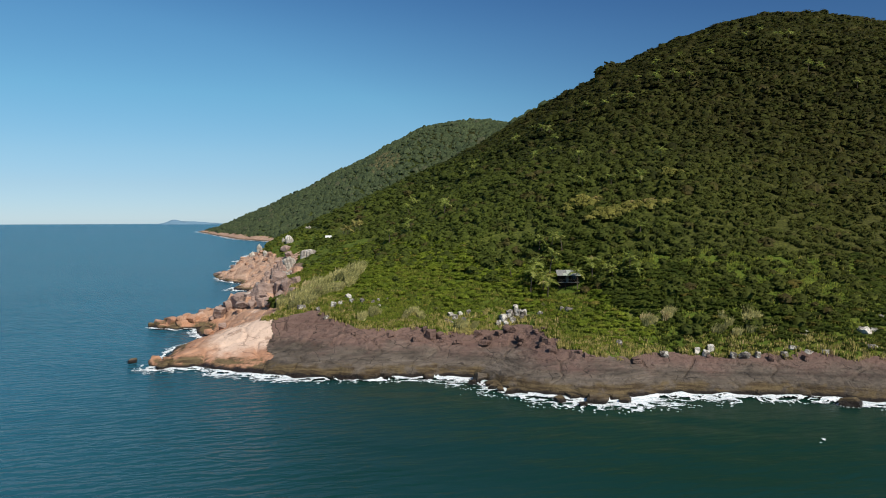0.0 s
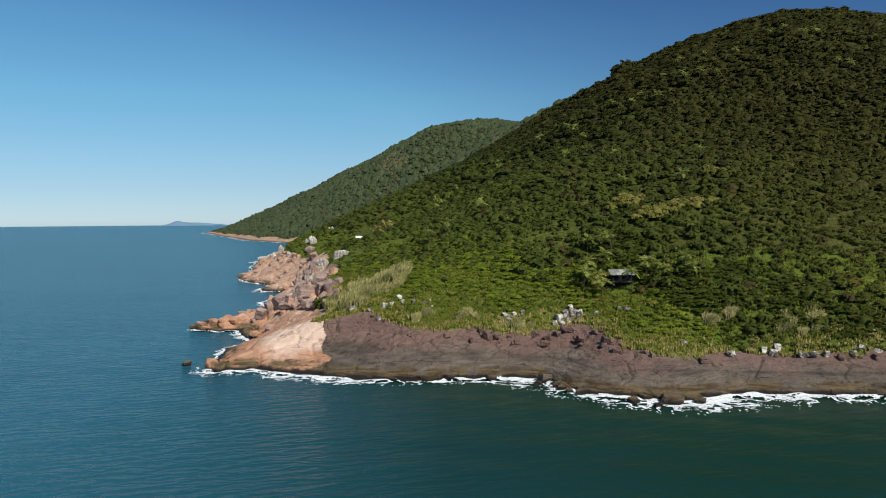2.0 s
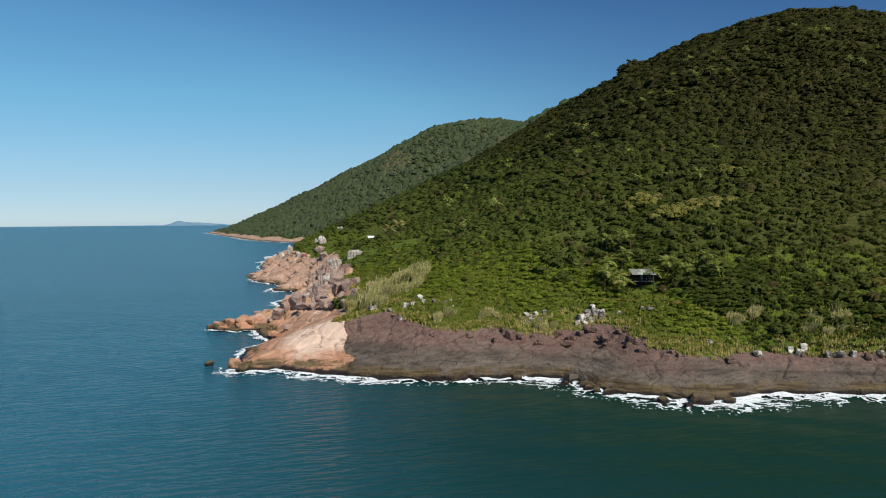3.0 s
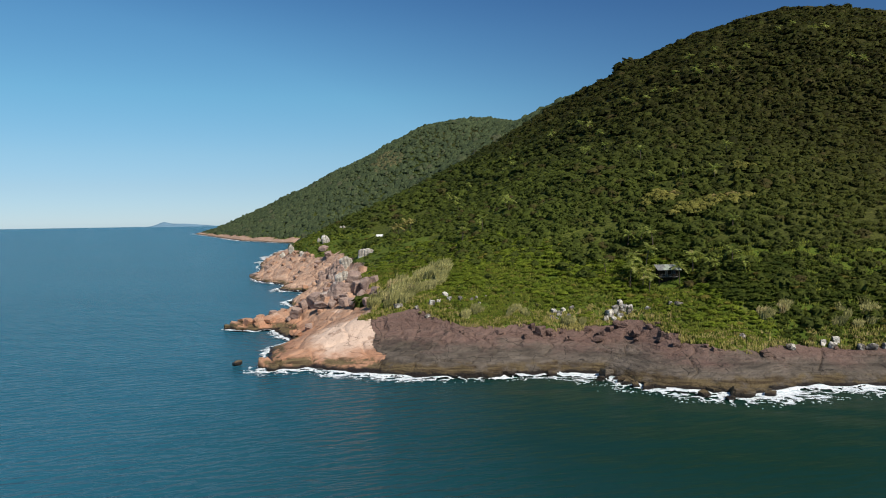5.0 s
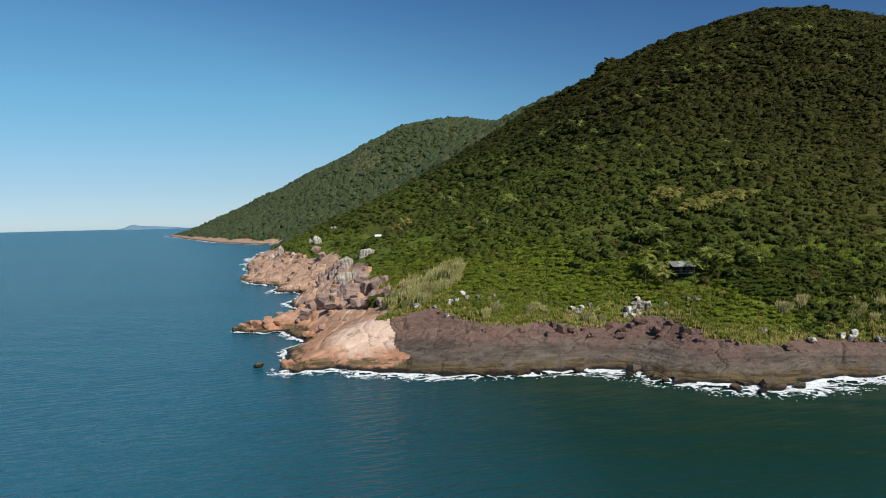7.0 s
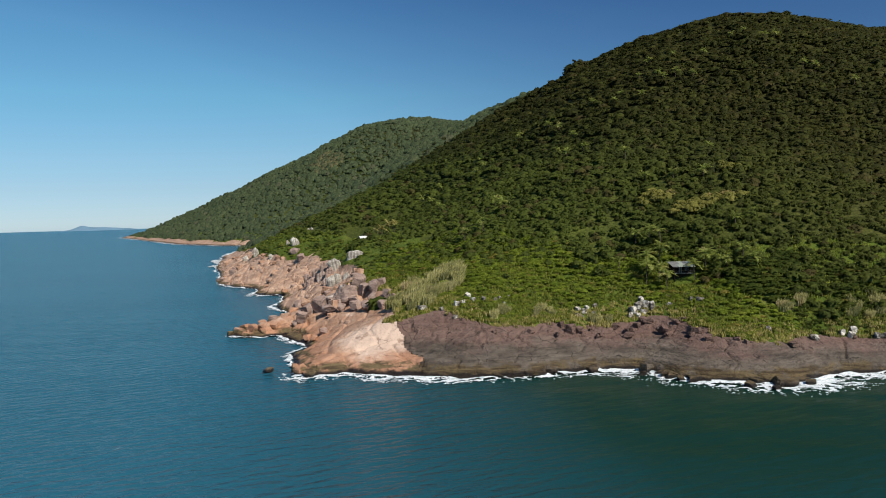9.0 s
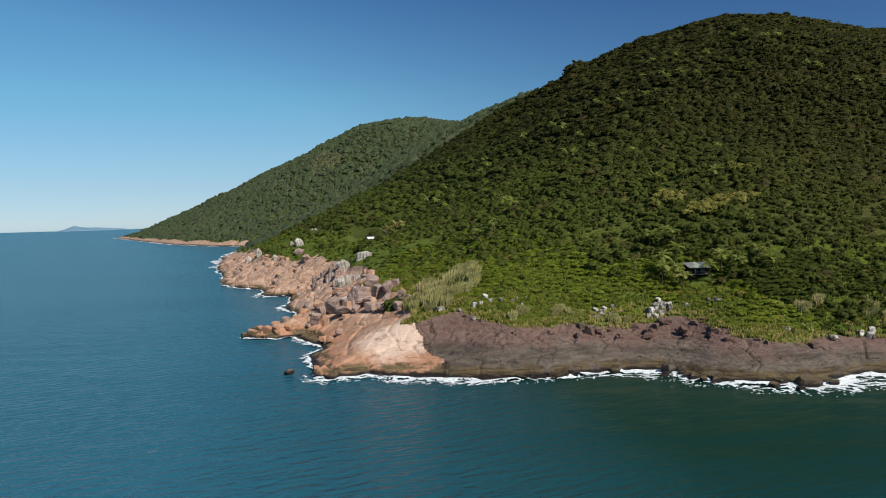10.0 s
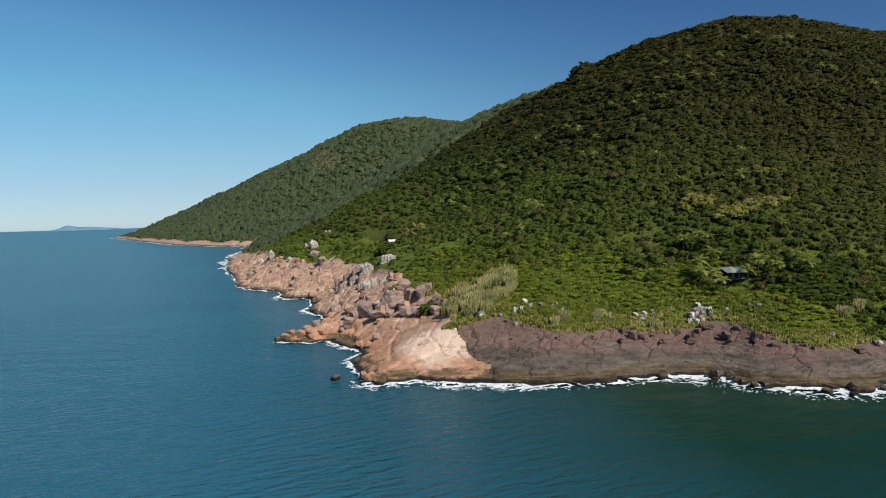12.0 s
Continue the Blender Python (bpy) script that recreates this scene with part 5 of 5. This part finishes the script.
def agave(x, y, size, seed):
    """A rosette of stiff pointed leaves."""
    r = random.Random(seed)
    bm = bmesh.new()
    for k in range(22):
        a, up = k * 2.4, 0.25 + 0.9 * (k / 22)
        way = Vector((math.cos(a) * math.cos(up), math.sin(a) * math.cos(up), math.sin(up)))
        side = Vector((-math.sin(a), math.cos(a), 0)) * size * 0.11
        q = [bm.verts.new(v) for v in (side * 0.5, way * size * 0.45 + side, way * size * r.uniform(0.9, 1.1), way * size * 0.45 - side, side * -0.5)]
        bm.faces.new(q)
    me = bpy.data.meshes.new("agave")
    bm.to_mesh(me)
    bm.free()
    me.materials.append(REED)
    ob = new("agave", me)
    ob.location = (x, y, float(height(x, y)) + 0.2)
    return tagged(ob, "pale green agave rosette with stiff pointed leaves", "agave", "agaves in the grass")


for k, (ax, ay, size) in enumerate([(27.6, 193.5, 1.3), (31.8, 190.5, 1.1), (23.0, 190.0, 1.0), (-2.0, 199.0, 1.0), (44.0, 186.0, 1.2), (-35.0, 199.5, 1.0)]):
    agave(ax, ay, size, 70 + k)
# green grass between the shrubs at the foot of the slope
x, y = scatter(-75, 112, 152, 258, 0.95, 64)
d, room = edge_room(x, y)
keep = (room > 0.8) & (d < 58) & clear_of(x, y) & (np.hypot((x - 36.3) / 4.4, (y - 202.0) / 3.8) > 1) & (grid_noise(x, y, 9, 65) > -0.7) & (rng.random(len(x)) < np.where(x < 40, 0.95, 0.5))
x, y = x[keep], y[keep]
BLADES = [blade_clump("tuft", 9, 0.65, 0.8, 0.35, 0.16, 90 + k, GREEN_GRASS) for k in range(5)]
wood("grass", x, y, 1.7 + 1.7 * rng.random(len(x)), np.full(len(x), 0.1), BLADES, GREEN_GRASS, "bright green long grass between coastal shrubs", "grass", 66, 0.7)

# ---- surf ----
step_ = 0.25
fx, fy = np.meshgrid(np.arange(-190, 112, step_), np.arange(112, 620, step_))
fd = inland(fx, fy) + grid_noise(fx, fy, 7, 3) * 1.3 + grid_noise(fx, fy, 2.6, 4) * 0.7
streak = np.hypot((fx - 69) / 6.5, (fy - 118) / 3.0) < 1
near = ((fd > -16) & (fd < 1.0)) | streak
fx, fy, fd = fx[near], fy[near], fd[near]
power = np.where(fy < 184, 6.4, 0.9 + 3.6 * np.maximum(grid_noise(fx, fy, 21, 70), 0)) + 4.0 * np.exp(-((fx + 98) / 7) ** 2 - ((fy - 320) / 9) ** 2) + 3.5 * np.exp(-((fx + 112) / 8) ** 2 - ((fy - 376) / 8) ** 2) + 3.0 * np.exp(-((fx + 84) / 6) ** 2 - ((fy - 234) / 8) ** 2) + 3.5 * np.exp(-((fx + 132) / 14) ** 2 - ((fy - 430) / 9) ** 2) + 2.5 * np.exp(-((fx + 104) / 5) ** 2 - ((fy - 248) / 5) ** 2) + grid_noise(fx, fy, 16, 71) * 2.0 + 9.5 * np.exp(-((fx - 36) / 23) ** 2 - ((fy - 144) / 14) ** 2) + 3.2 * np.exp(-((fx + 44) / 12) ** 2 - ((fy - 170) / 8) ** 2) + 5.5 * np.exp(-((fx - 6) / 9) ** 2 - ((fy - 162) / 8) ** 2) + 2.2 * np.exp(-((fx - 80) / 14) ** 2 - ((fy - 144) / 9) ** 2)
lace = 1 - np.abs(grid_noise(fx, fy * 1.7, 4.6, 72)) * 1.5 - np.abs(grid_noise(fx, fy * 1.5, 2.0, 73)) * 1.1 - np.abs(grid_noise(fx, fy, 0.9, 74)) * 0.6
power = np.maximum(power, 0.5)
bend = grid_noise(fx, fy, 5.0, 77) * 2.2
ridge = np.maximum(1 - np.abs(grid_noise(fx * 0.7 + bend, fy * 1.6 + bend, 3.4, 78)) * 4.2, 1 - np.abs(grid_noise(fx * 0.8 - bend, fy * 1.5, 1.9, 79)) * 4.6)
cover = np.maximum(np.exp(-np.abs(fd) / (power * 0.4)) * 1.9 + lace - 1.05, np.exp(-np.abs(fd) / (power * 1.25)) * 1.5 + ridge - 1.8)
cover = np.where(np.hypot((fx - 69) / 6.5, (fy - 118) / 3.0) < 1, lace - 0.72, cover)
on = cover > 0
fx, fy, fd, cover = fx[on], fy[on], fd[on], cover[on]
h = step_ * 0.62
jx = [rng.uniform(-0.1, 0.1, len(fx)) for _ in range(8)]


def foam_z(px, py):
    dd = inland(px, py)
    return table(WZ, px, py, SX, SY) + 0.07 + np.exp(-np.abs(dd) / 1.6) * (0.35 + 0.45 * grid_noise(px, py, 3.1, 75)) + 0.1 * np.abs(grid_noise(px, py, 0.8, 76))


corners = []
for k, (a, b) in enumerate(((-1, -1), (1, -1), (1, 1), (-1, 1))):
    px, py = fx + a * h + jx[k], fy + b * h + jx[k + 4]
    corners.append(np.stack([px, py, foam_z(px, py)], -1))
verts = np.stack(corners, 1).reshape(-1, 3)
tagged(mesh_object("surf", verts, np.arange(len(verts)).reshape(-1, 4), FOAM, False), "white surf foam breaking along the rocks", "surf", kind="stuff")

# thin line of foam along the distant shore
gx, gy = np.meshgrid(np.arange(-740, -160, 2.2), np.arange(620, 2060, 2.2))
gd = inland(gx, gy)
on = (gd > -5 + grid_noise(gx, gy, 25, 81) * 5) & (gd < 1) & (grid_noise(gx, gy, 9, 82) > -0.25)
gx, gy = gx[on], gy[on]
quad = np.stack([np.stack([gx + a, gy + b, np.full(len(gx), 0.35)], -1) for a, b in ((-1.3, -1.3), (1.3, -1.3), (1.3, 1.3), (-1.3, 1.3))], 1).reshape(-1, 3)
tagged(mesh_object("surf", quad, np.arange(len(quad)).reshape(-1, 4), FOAM, False), "thin white surf along the distant shore", "surf", kind="stuff")

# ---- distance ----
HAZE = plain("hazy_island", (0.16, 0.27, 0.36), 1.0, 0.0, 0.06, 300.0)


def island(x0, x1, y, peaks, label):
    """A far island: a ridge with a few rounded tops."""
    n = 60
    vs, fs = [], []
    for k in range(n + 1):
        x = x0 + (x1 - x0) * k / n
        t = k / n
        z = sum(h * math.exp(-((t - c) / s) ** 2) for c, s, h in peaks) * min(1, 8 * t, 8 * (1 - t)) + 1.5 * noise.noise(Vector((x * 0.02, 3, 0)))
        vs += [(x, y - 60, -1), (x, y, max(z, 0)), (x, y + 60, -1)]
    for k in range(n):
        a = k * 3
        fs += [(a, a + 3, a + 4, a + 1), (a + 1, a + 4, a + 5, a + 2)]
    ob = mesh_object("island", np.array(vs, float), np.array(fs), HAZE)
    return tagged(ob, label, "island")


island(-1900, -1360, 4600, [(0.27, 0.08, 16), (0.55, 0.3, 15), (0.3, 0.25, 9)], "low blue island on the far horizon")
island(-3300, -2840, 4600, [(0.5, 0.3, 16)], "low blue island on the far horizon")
